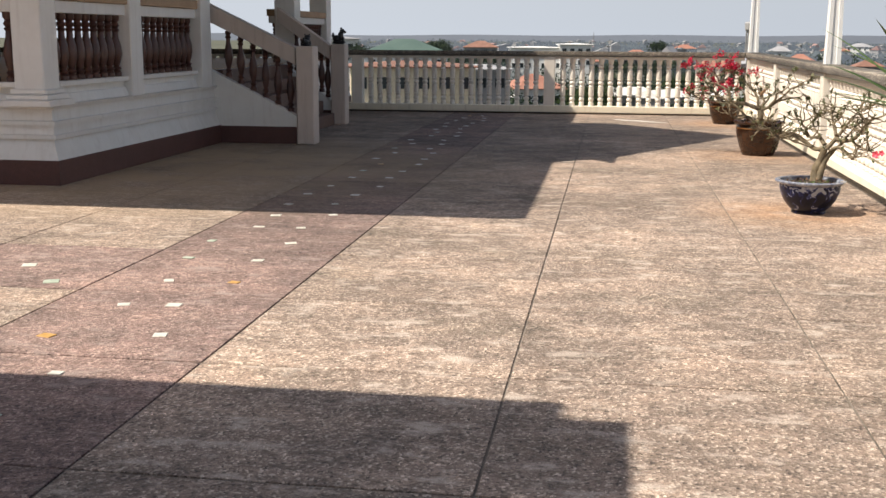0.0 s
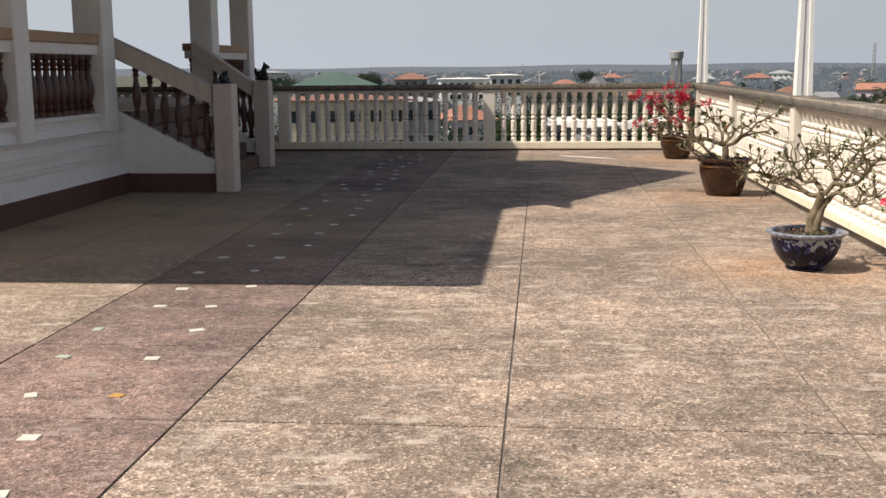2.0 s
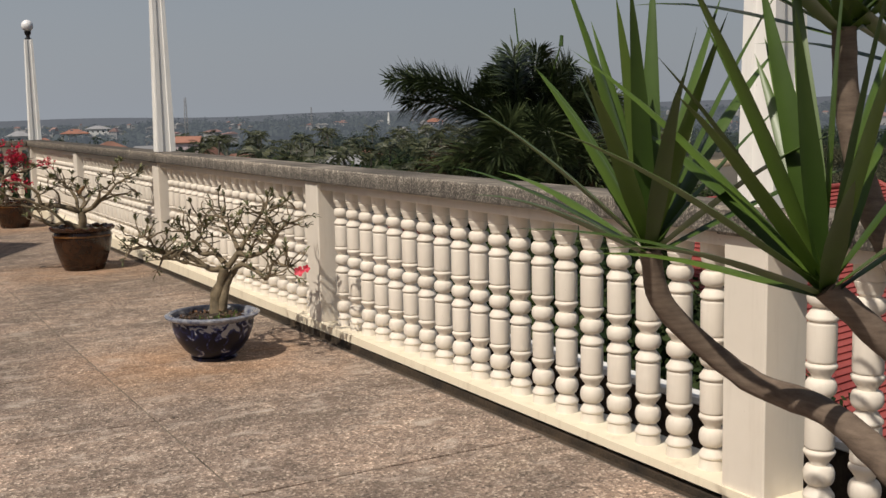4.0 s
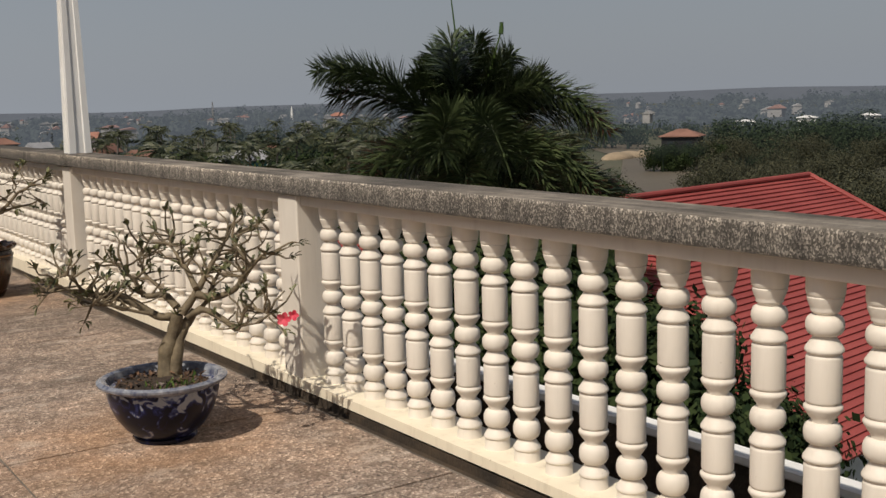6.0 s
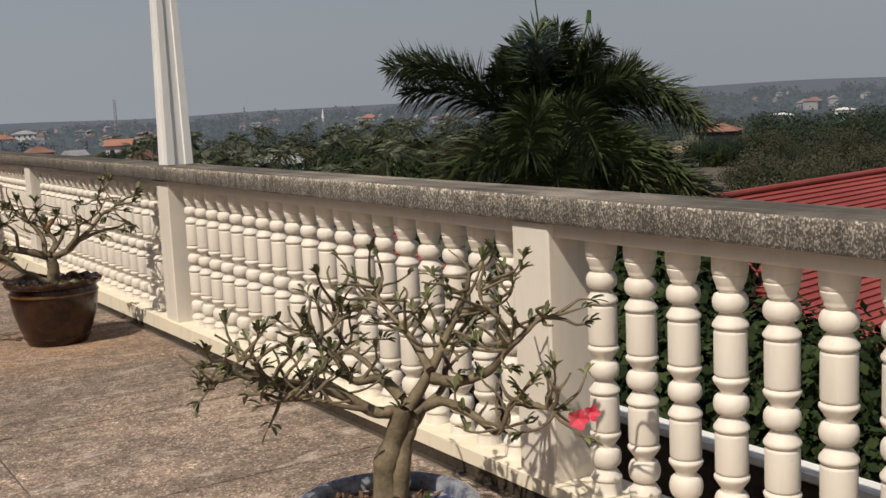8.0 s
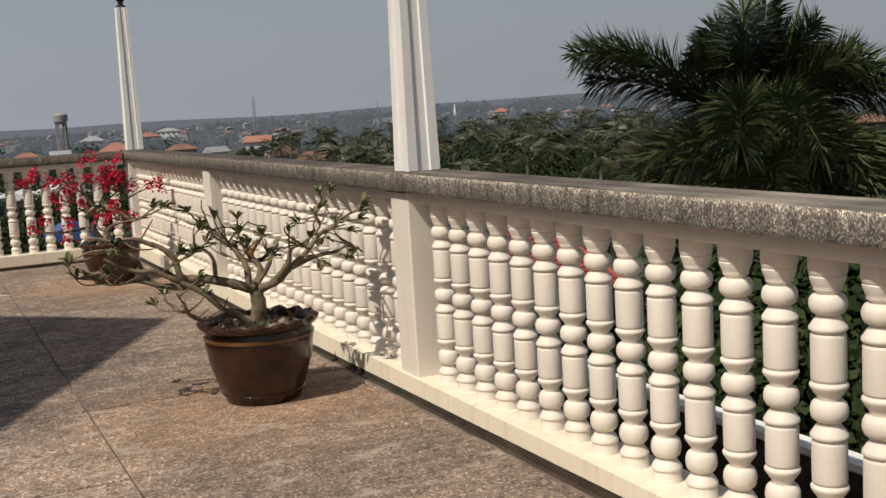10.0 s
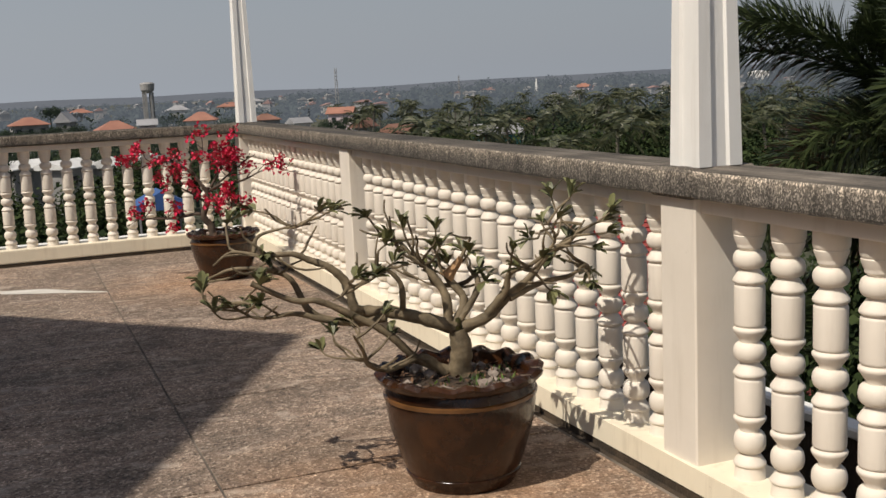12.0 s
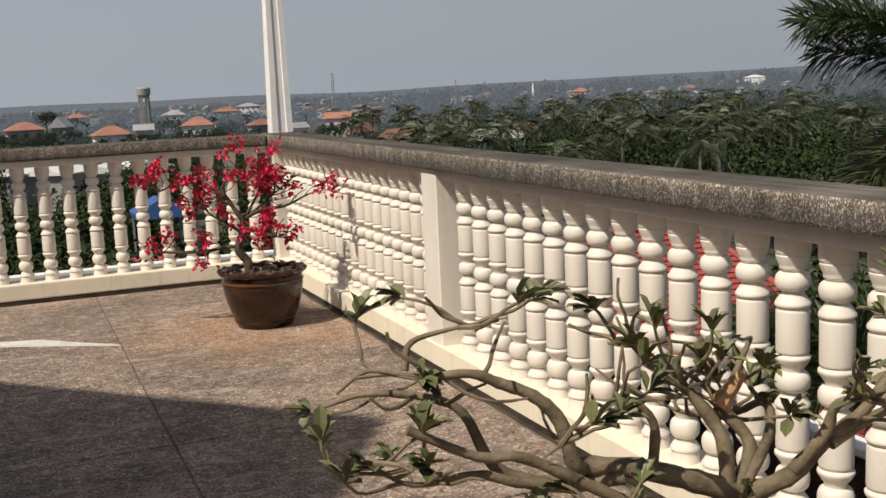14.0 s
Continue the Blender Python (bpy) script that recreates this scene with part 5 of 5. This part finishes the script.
# plumes of the large palm: bend and tip, each as sideways, away, up
PLUMES = ((-1.2, 0.0, 1.65, -2.6, -0.2, 1.55), (-1.0, 0.3, 1.2, -2.35, 0.5, 1.15), (-1.2, -0.3, 0.5, -2.1, -0.4, -0.8), (-0.35, 0.1, 1.2, -0.8, 0.2, 1.35), (0.0, 0.5, 1.4, -0.4, 0.9, 1.75), (0.3, 0.4, 1.5, 0.65, 0.8, 1.6), (-1.2, 0.2, 1.55, -2.35, 0.3, 1.55), (0.9, 0.2, 1.2, 1.5, 0.2, 1.3), (-0.2, 0.4, 1.4, -0.6, 0.7, 1.5),
          (-0.1, -0.2, 1.3, -0.15, -0.5, 2.0), (0.2, 0.3, 1.3, 0.3, 0.5, 2.05), (0.4, 0.0, 1.35, 0.95, -0.1, 1.75), (0.6, -0.2, 1.2, 1.5, -0.5, 1.15), (0.7, 0.6, 1.0, 1.3, 1.3, 1.2),
          (0.4, -1.0, 1.2, 0.7, -1.9, 0.0), (-0.2, -0.9, 1.1, -0.4, -1.9, 0.1), (1.4, 0.1, 2.0, 2.75, 0.0, 0.3), (1.4, 0.5, 1.2, 2.6, 0.8, 0.5), (1.3, -0.3, 0.6, 2.75, -0.4, -1.2), (0.8, -0.8, 0.6, 1.7, -1.4, -1.0))
royal_palm(12.2, 21.7, 0.6, 3, 3.05, 9, PLUMES)
royal_palm(14.4, 22.6, -0.7, 9, 2.7, 16, (), "lower feathery palm beside the large one")
royal_palm(10.6, 23.2, -2.3, 12, 2.4, 13, (), "short feathery palm half hidden behind the coping")


# ---- buildings ----
def house(name, label, az, dist, w, d, eave, roof_h, wall, roof, turn=0.0, windows=(4, 1), gable=False, over=0.6, group="town houses"):
    """A house with walls, a hipped or gabled roof with eaves, and window panes set in frames."""
    x, y = bearing(az, dist)
    h = thing(name, label, "house", (x, y, GROUND), group)
    h.rotation_euler[2] = radians(-az + turn)
    e = eave - GROUND
    part("wall", block(-w / 2, w / 2, -d / 2, d / 2, 0.01, e), wall, h)
    bm = bmesh.new()
    a, b = w / 2 + over, d / 2 + over
    cut = 0.0 if gable else min(b, a * 0.8)
    lo = [bm.verts.new(p) for p in ((-a, -b, e - 0.15), (a, -b, e - 0.15), (a, b, e - 0.15), (-a, b, e - 0.15))]
    up = [bm.verts.new(p) for p in ((-a, -b, e), (a, -b, e), (a, b, e), (-a, b, e))]
    ridge = [bm.verts.new((-a + cut, 0, e + roof_h)), bm.verts.new((a - cut, 0, e + roof_h))]
    bm.faces.new(lo[::-1])
    for k in range(4):
        bm.faces.new((lo[k], lo[(k + 1) % 4], up[(k + 1) % 4], up[k]))
    bm.faces.new((up[0], up[1], ridge[1], ridge[0]))
    bm.faces.new((up[1], up[2], ridge[1]))
    bm.faces.new((up[2], up[3], ridge[0], ridge[1]))
    bm.faces.new((up[3], up[0], ridge[0]))
    r = part("roof", bm, roof, h)
    cols, rows = windows
    ww = min(0.6, w / cols * 0.26)
    for i in range(cols):
        for j in range(rows):
            wx, wz = -w / 2 + w * (i + 0.5) / cols, e - 1.7 - 3.1 * j
            win = part("window", block(wx - ww - 0.1, wx + ww + 0.1, -d / 2 - 0.06, -d / 2 - 0.002, wz - 0.7, wz + 0.7), wall, h)
            part("pane", block(wx - ww, wx + ww, -d / 2 - 0.075, -d / 2 - 0.061, wz - 0.6, wz + 0.6), M_GLASS, win)
    return h


# red-roofed house next door, with its tile courses as ribs
def tiled_roof(label, corners, ridge, n, base_z):
    """A hipped roof whose courses of tiles step down from the ridge."""
    t = thing("red_roofed_house", label, "house", group="red roofs")
    a, b, c, d = [Vector(p) for p in corners]
    r0, r1 = [Vector(p) for p in ridge]
    for q0, q1, s0, s1 in ((a, b, r0, r1), (b, c, r1, r1), (c, d, r1, r0), (d, a, r0, r0)):
        nrm = (q1 - q0).cross(s0 + (s1 - s0) * 0.5 - q0).normalized()
        if nrm.z < 0:
            nrm = -nrm
        for k in range(n):
            bm = bmesh.new()
            f, g1 = k / n, (k + 1) / n
            p = [q0.lerp(s0, f), q1.lerp(s1, f), q1.lerp(s1, g1), q0.lerp(s0, g1)]
            lo = [bm.verts.new(v + nrm * 0.05) for v in p[:2]] + [bm.verts.new(v + nrm * 0.005) for v in p[2:]]
            bt = [bm.verts.new(v - nrm * 0.02) for v in p[:2]]
            bm.faces.new(lo)
            bm.faces.new((bt[0], bt[1], lo[1], lo[0]))
            part("tile_course", bm, M_RED, t)
    for u, v in ((r0, r1), (a, r0), (d, r0), (b, r1), (c, r1)):
        bm = bmesh.new()
        tube(bm, [u + Vector((0, 0, 0.08)), v + Vector((0, 0, 0.08))], 0.075, 0.075, 8)
        part("ridge_cap", bm, M_RED, t)
    xs, ys = [p.x for p in (a, b, c, d)], [p.y for p in (a, b, c, d)]
    cx, cy = sum(xs) / 4, sum(ys) / 4
    bm = bmesh.new()
    lo = [bm.verts.new((cx + (p.x - cx) * 0.86, cy + (p.y - cy) * 0.86, GROUND + 0.01)) for p in (a, b, c, d)]
    hi = [bm.verts.new((cx + (p.x - cx) * 0.86, cy + (p.y - cy) * 0.86, base_z)) for p in (a, b, c, d)]
    for k in range(4):
        bm.faces.new((lo[k], lo[(k + 1) % 4], hi[(k + 1) % 4], hi[k]))
    bm.faces.new(hi)
    part("wall", bm, M_WALLWHITE, t)


tiled_roof("house with a bright red tiled hip roof beside the terrace", ((15.8, 16.2, -5.3), (31.2, 18.6, -5.3), (28.8, 33.4, -5.3), (13.5, 31.0, -5.3)), ((18.6, 24.2, -1.1), (28.0, 25.7, -1.1)), 46, -5.4)
tiled_roof("lower red tiled roof behind the palms", ((9.0, 31.0, -6.5), (19.5, 29.0, -6.5), (22.0, 41.0, -6.5), (11.5, 43.0, -6.5)), ((14.0, 37.0, -2.6), (17.5, 36.3, -2.6)), 36, -6.6)

house("apartment_block", "yellow and white apartment block with rows of windows", -11.2, 112, 13, 10, -1.7, 0.5, M_WALLYELLOW, M_RUST, 3, (6, 3), group="town blocks")
house("apartment_block", "grey apartment block with small windows", -7.3, 135, 7, 10, -2.6, 0.5, M_WALLGREY, M_GREYROOF, 3, (3, 3), group="town blocks")
house("hall", "broad hall with a green hipped roof", -11.15, 190, 14.5, 14, low_of(-0.87, 190), 2.4, M_WALLWHITE, M_GREENROOF, 0, (5, 1), group="town blocks")
house("office_block", "long white flat office block", -4.1, 300, 14, 12, low_of(-0.55, 300), 0.3, M_WALLWHITE, M_WALLWHITE, 4, (7, 2), group="town blocks")
house("office_block", "taller white end of the office block", -2.0, 298, 8.5, 12, low_of(-0.38, 298), 0.3, M_WALLWHITE, M_WALLWHITE, 4, (4, 2), group="town blocks")
house("house", "house with an orange tile roof among parked cars", -4.3, 165, 7, 8, low_of(-2.7, 165), 2.1, M_WALLWHITE, M_ORANGE, 20, (3, 1))
masks = []
for az, d, w, el, rh, wall, roof, turn, gable, lab in (
        (5.2, 270, 10, -1.45, 2.6, M_WALLWHITE, M_ORANGE, 8, False, "white house with a wide orange hip roof"),
        (6.75, 262, 4.5, -1.3, 1.6, M_WALLPINK, M_GREYROOF, 0, True, "pale pink house with a grey gable"),
        (1.2, 330, 12, -1.0, 2.6, M_WALLGREY, M_ORANGE, 6, False, "grey house with an orange roof"),
        (2.9, 322, 6, -0.95, 3.4, M_WALLGREY, M_GREYROOF, 70, True, "grey house with a steep gable"),
        (9.4, 290, 9, -1.2, 2.6, M_WALLWHITE, M_ORANGE, -6, False, "house with an orange roof behind trees"),
        (-1.2, 380, 9, -1.25, 2.2, M_WALLWHITE, M_ORANGE, 12, False, "low house with an orange roof"),
        (-14.4, 240, 9, -0.15, 0.5, M_WALLWHITE, M_GREYROOF, 0, False, "white flat-roofed house beyond the hall"),
        (-6.9, 420, 16, -0.55, 3.0, M_WALLGREY, M_RUST, 0, False, "long house with a rusty roof"),
        (12.6, 330, 9, -1.35, 2.2, M_WALLGREY, M_RUST, 15, False, "house with an old brown roof"),
        (14.3, 300, 6, -1.6, 1.8, M_WALLWHITE, M_GREYROOF, 30, True, "small white house with a grey roof"),
        (16.5, 300, 8, -1.2, 2.0, M_WALLPINK, M_ORANGE, -12, True, "pink house with an orange gabled roof"),
        (17.6, 235, 5, -1.95, 2.2, M_WALLGREY, M_RUST, 60, True, "brown house with a steep old roof"),
        (19.5, 185, 8, -2.4, 2.2, M_WALLGREY, M_RUST, 55, True, "house with a large rusty gable"),
        (24.4, 180, 8, -2.6, 2.0, M_TEAL, M_GREYROOF, 20, True, "teal house with a grey sheet roof"),
        (26.0, 230, 6, -2.1, 1.4, M_WALLGREY, M_RUST, 0, False, "small house under the coconut palms"),
        (47.3, 245, 10, -1.95, 1.9, M_BLACK, M_RUST, -10, False, "house with a red roof above the river"),
        (50.2, 420, 11, -1.3, 1.0, M_WALLWHITE, M_WALLWHITE, 0, False, "low white shed among the trees"),
        (53.1, 460, 9, -1.15, 1.0, M_WALLWHITE, M_WALLWHITE, 0, False, "low white shed among the trees"),
        (56.0, 450, 9, -1.1, 1.0, M_WALLWHITE, M_WALLWHITE, 0, False, "low white shed among the trees"),
        (33.2, 640, 14, -0.75, 3.0, M_WALLWHITE, M_ORANGE, 0, False, "pale house far off among trees"),
        (34.8, 600, 12, -0.9, 3.0, M_WALLWHITE, M_GREYROOF, 10, False, "pale house far off among trees"),
        (29.1, 760, 16, -0.45, 3.0, M_WALLPINK, M_ORANGE, 0, False, "pink house far off among trees"),
        (37.8, 1500, 34, -0.12, 3.0, M_WALLWHITE, M_WALLWHITE, 0, False, "long white hall on the horizon"),
        (8.3, 560, 14, -0.65, 3.0, M_WALLWHITE, M_GREYROOF, 0, False, "white house far off among trees"),
        (10.9, 620, 18, -0.6, 3.0, M_WALLWHITE, M_ORANGE, 0, False, "white house far off among trees"),
        (12.0, 820, 22, -0.4, 3.0, M_WALLWHITE, M_GREYROOF, 0, False, "white row far off among trees"),
        (3.6, 700, 18, -0.55, 3.0, M_WALLWHITE, M_ORANGE, 0, False, "pale house far off among trees"),
        (6.0, 55, 5, -7.8, 0.8, M_WALLGREY, M_RED, 10, False, "low shed with a red roof below the terrace")):
    w, rh = w * 0.8, rh * 0.8
    if 150 < d < 800:
        for off in (-0.75, -0.5, -0.25, 0.0, 0.3, 0.55, 0.8):
            hx, hy = bearing(az + math.degrees(off * w / d), d - w * 0.8 - 5 - rng.uniform(0, 6))
            masks.append((hx, hy, w * rng.uniform(0.3, 0.42), low_of(el - math.degrees(rng.uniform(0.0, 0.9) / d), d)))
    house("house", lab, az, d, w, w * 0.8, low_of(el, d), rh, wall, roof, turn, (max(2, int(w / 3)), 1), gable)

M_SCRUB = leaf_mat("olive_scrub", (0.016, 0.02, 0.009), (0.062, 0.06, 0.028), 0.9)
forest("river_scrub", scatter(70, 48.5, 64, 140, 225, (3.5, 6.0), (3.5, 7.5)) + scatter(26, 47.5, 62, 225, 260, (3.5, 5.5), (6, 9)) + scatter(14, 40.5, 45.2, 105, 150, (3, 4.5), (4.5, 6.5)), 2000, 0.03, M_SCRUB, "olive scrub and bushes on the river bank")
forest("town_tree", [(*bearing(-9.4, 260), 3.4, low_of(0.12, 260)), (*bearing(-8.9, 300), 3.0, low_of(-0.1, 300)), (*bearing(2.2, 480), 5.0, low_of(0.0, 480))], 1800, 0.05, M_CANOPY2, "single dark trees above the roofs of the town")
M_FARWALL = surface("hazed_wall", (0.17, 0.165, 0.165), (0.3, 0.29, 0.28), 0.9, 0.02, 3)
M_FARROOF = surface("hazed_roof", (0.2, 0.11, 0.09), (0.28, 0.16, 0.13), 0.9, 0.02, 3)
# faint emission puts distance haze into the far walls and roofs
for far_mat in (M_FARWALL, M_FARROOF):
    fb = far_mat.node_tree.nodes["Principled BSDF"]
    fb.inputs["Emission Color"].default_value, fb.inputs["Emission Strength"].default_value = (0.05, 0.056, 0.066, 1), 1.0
# far roofs of the town, too small to tell apart singly
specks, far_roofs = bmesh.new(), random.Random(19)
for _k in range(190):
    az, d = far_roofs.uniform(-17, 20) if far_roofs.random() < 0.7 else far_roofs.uniform(20, 66), math.exp(far_roofs.uniform(math.log(480), math.log(1900)))
    x, y = bearing(az, d)
    w, e = far_roofs.uniform(3.5, 7.5), GROUND + far_roofs.uniform(6.0, 10.5)
    turn, hue_pick = far_roofs.uniform(-0.7, 0.7), far_roofs.choice((0, 0, 1, 1, 2, 3))
    box = prism([(-w / 2, e - 4), (w / 2, e - 4), (w / 2, e), (-w / 2, e)], -w * 0.35, w * 0.35)
    top_roof = prism([(-w * 0.58, e + 0.05), (w * 0.58, e + 0.05), (w * 0.3 * far_roofs.random(), e + far_roofs.uniform(0.8, 2.2))], -w * 0.42, w * 0.42)
    for piece, slot in ((box, 0 if hue_pick != 3 else 3), (top_roof, hue_pick)):
        for fc in piece.faces:
            fc.material_index = slot
        bmesh.ops.transform(piece, matrix=pose(x, y, 0, 0, 0, math.degrees(turn) - az), verts=piece.verts[:])
        add_to(specks, piece)
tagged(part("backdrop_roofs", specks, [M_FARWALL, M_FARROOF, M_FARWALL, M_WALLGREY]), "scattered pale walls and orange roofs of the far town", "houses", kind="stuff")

forest("garden_trees", masks, 900, 0.05, M_CANOPY2, "garden trees standing close before the houses")

# blue canopy below the far end
can = thing("canopy", "blue sheet canopy over a yard", "canopy", (*bearing(7.0, 62), GROUND))
part("sheet", prism([(-1.3, 9.6), (1.3, 9.6), (1.35, 9.9), (0.0, 10.6), (-1.35, 9.9)], -1.3, 1.3), M_BLUE, can)
for px in (-1.2, 1.2):
    for py in (-1.2, 1.2):
        part("pole", block(px - 0.05, px + 0.05, py - 0.05, py + 0.05, 0.01, 9.6), M_WALLGREY, can)


def car(x, y, turn, mat, label):
    c = thing("parked_car", label, "car", (x, y, GROUND), "parked cars")
    c.rotation_euler[2] = radians(turn)
    part("body", prism([(-2.1, 0.3), (2.1, 0.3), (2.15, 0.75), (1.3, 0.95), (0.8, 1.45), (-1.2, 1.5), (-1.9, 0.95), (-2.15, 0.85)], -0.85, 0.85), mat, c)
    part("glasshouse", prism([(0.95, 1.0), (0.68, 1.4), (-1.1, 1.44), (-1.65, 1.0)], -0.86, 0.86), M_GLASS, c)
    for wx in (-1.3, 1.3):
        for wy in (-0.8, 0.8):
            part("wheel", lathe([(0.2, -0.1), (0.32, -0.1), (0.32, 0.1), (0.2, 0.1)], 14, m=pose(wx, wy, 0.32, 90)), M_BLACK, c)


for k in range(9):
    car(*bearing(-8.0 + 1.0 * k, 205 + 6 * (k % 3)), 10 * k, (M_CARWHITE, M_CARWHITE, M_GREYROOF, M_BLACK)[k % 4], ("white parked car", "white parked car", "silver parked car", "black parked car")[k % 4] + " on the lot beyond the terrace")
for k, (az, d, el, w) in enumerate(((-7.6, 190, -3.3, 5), (-6.2, 185, -3.4, 6), (0.6, 150, -3.0, 6), (2.6, 150, -3.1, 7), (4.6, 155, -3.15, 8), (6.6, 150, -3.0, 7))):
    house("shed", "low shed with a bright white sheet roof", az, d, w, 5, low_of(el, d), 0.9, M_WALLGREY, M_WALLWHITE, 20 * k, (2, 1), True, group="sheds")

# water tower, masts and the white spire
wt = thing("water_tower", "grey concrete water tower on legs above the town", "water tower", (*bearing(6.9, 520), GROUND))
top = low_of(0.8, 520) - GROUND
part("tank", lathe([(2.0, top - 5.0), (3.0, top - 3.6), (3.3, top - 0.8), (2.7, top - 0.2), (0.4, top)], 20), M_WALLGREY, wt)
for k in range(6):
    part("leg", block(-0.35, 0.35, -0.35, 0.35, 0.01, top - 4.6), M_WALLGREY, wt).location = (2.2 * math.cos(k * 1.047), 2.2 * math.sin(k * 1.047), 0)
for az, d, el, s in ((16.35, 600, 1.08, 0.85), (22.7, 900, 0.45, 0.7), (-1.0, 900, 0.25, 0.6)):
    ms = thing("radio_mast", "thin lattice radio mast above the trees", "mast", (*bearing(az, d), GROUND), "masts")
    h = low_of(el, d) - GROUND
    for k in range(4):
        qx, qy = (-s, s)[k % 2], (-s, s)[k // 2]
        bm = bmesh.new()
        tube(bm, [Vector((qx, qy, 0)), Vector((qx * 0.5, qy * 0.5, h))], 0.14, 0.1, 5)
        part("leg", bm, M_WALLGREY, ms)
    for j in range(12):
        f, q = j / 12, s * (1 - 0.5 * j / 12)
        part("brace", block(-q, q, -q, q, h * f, h * f + 0.3), M_WALLGREY, ms)
sp = thing("white_spire", "small white spire on the horizon", "spire", (*bearing(26.7, 1000), GROUND))
part("spire", lathe([(1.6, 0.01), (1.4, 8), (1.0, 12), (0.4, 17), (0.1, low_of(0.0, 1000) - GROUND)], 12), M_WALLWHITE, sp)

# ---- slabs of the terrace ----
rng = random.Random(11)
shapes = {}
for i, (xa, xb) in enumerate(zip(X_JOINTS, X_JOINTS[1:])):
    for j, (ya, yb) in enumerate(zip(Y_JOINTS, Y_JOINTS[1:])):
        if xb < -5.2 and ya > 9.3:
            continue
        plum = i == 7 or (i < 7 and j == 10)
        key = (i, round(yb - ya, 2), plum)
        if key not in shapes:
            g = 0.003
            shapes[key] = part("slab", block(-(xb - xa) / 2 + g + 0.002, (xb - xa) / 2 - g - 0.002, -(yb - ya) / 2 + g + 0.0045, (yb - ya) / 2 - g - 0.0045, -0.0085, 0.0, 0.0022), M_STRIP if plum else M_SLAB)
            shapes[key].parent = floor
            o = shapes[key]
        else:
            o = share("slab", shapes[key], floor, Matrix())
        o.location = ((xa + xb) / 2, (ya + yb) / 2, rng.uniform(-0.0008, 0.0008))
        if plum:
            o["label"] = "plum coloured aggregate slab"

# mosaic chips set in the plum strips
chips = [surface("chip_" + n, d, l, 0.35, 20, 60, 0.05) for n, d, l in (("white", (0.6, 0.58, 0.5), (0.75, 0.72, 0.64)), ("ochre", (0.5, 0.28, 0.08), (0.62, 0.36, 0.12)), ("green", (0.35, 0.42, 0.33), (0.5, 0.55, 0.45)))]
chip_meshes = [part("mosaic_chip", block(-0.044, 0.044, -0.044, 0.044, 0.0, 0.0045, 0.002), c) for c in chips]
y = 1.0
while y < 20:
    for side in (0, 1):
        x = (-2.64 if side == 0 else -2.22) + rng.uniform(-0.11, 0.11)
        kind = rng.choice((0, 0, 0, 0, 0, 1, 2))
        share("mosaic_chip", chip_meshes[kind], floor, pose(x, y + rng.uniform(-0.05, 0.05) + 0.04 * side, 0.0006, 0, 0, rng.uniform(-25, 25)) @ Matrix.Diagonal((rng.uniform(0.6, 0.95), rng.uniform(0.5, 0.85), 1, 1)))
    y += 0.595
for k in range(16):
    share("mosaic_chip", chip_meshes[rng.choice((0, 0, 0, 2))], floor, pose(-3.2 - 0.36 * k, (5.66, 6.06)[k % 2] + rng.uniform(-0.06, 0.06), 0.0006, 0, 0, rng.uniform(-25, 25)))
for c in chip_meshes:
    bpy.data.objects.remove(c)

# pale paint smear near the far end
smear = bmesh.new()
prism([(0.0, 19.12), (0.22, 18.84), (0.55, 18.66), (0.93, 18.44), (0.9, 18.5), (0.72, 18.66), (0.5, 18.9), (0.36, 18.95), (0.2, 19.0), (0.06, 19.16)], 0.0018, 0.0035, "y", smear)
for v in smear.verts:
    v.co.y, v.co.z = v.co.z, v.co.y
tagged(part("paint_smear", smear, surface("old_white_paint", (0.5, 0.47, 0.42), (0.7, 0.67, 0.61), 0.9, 6, 60)), "old white paint smear across the slabs", "paint mark", kind="structure")
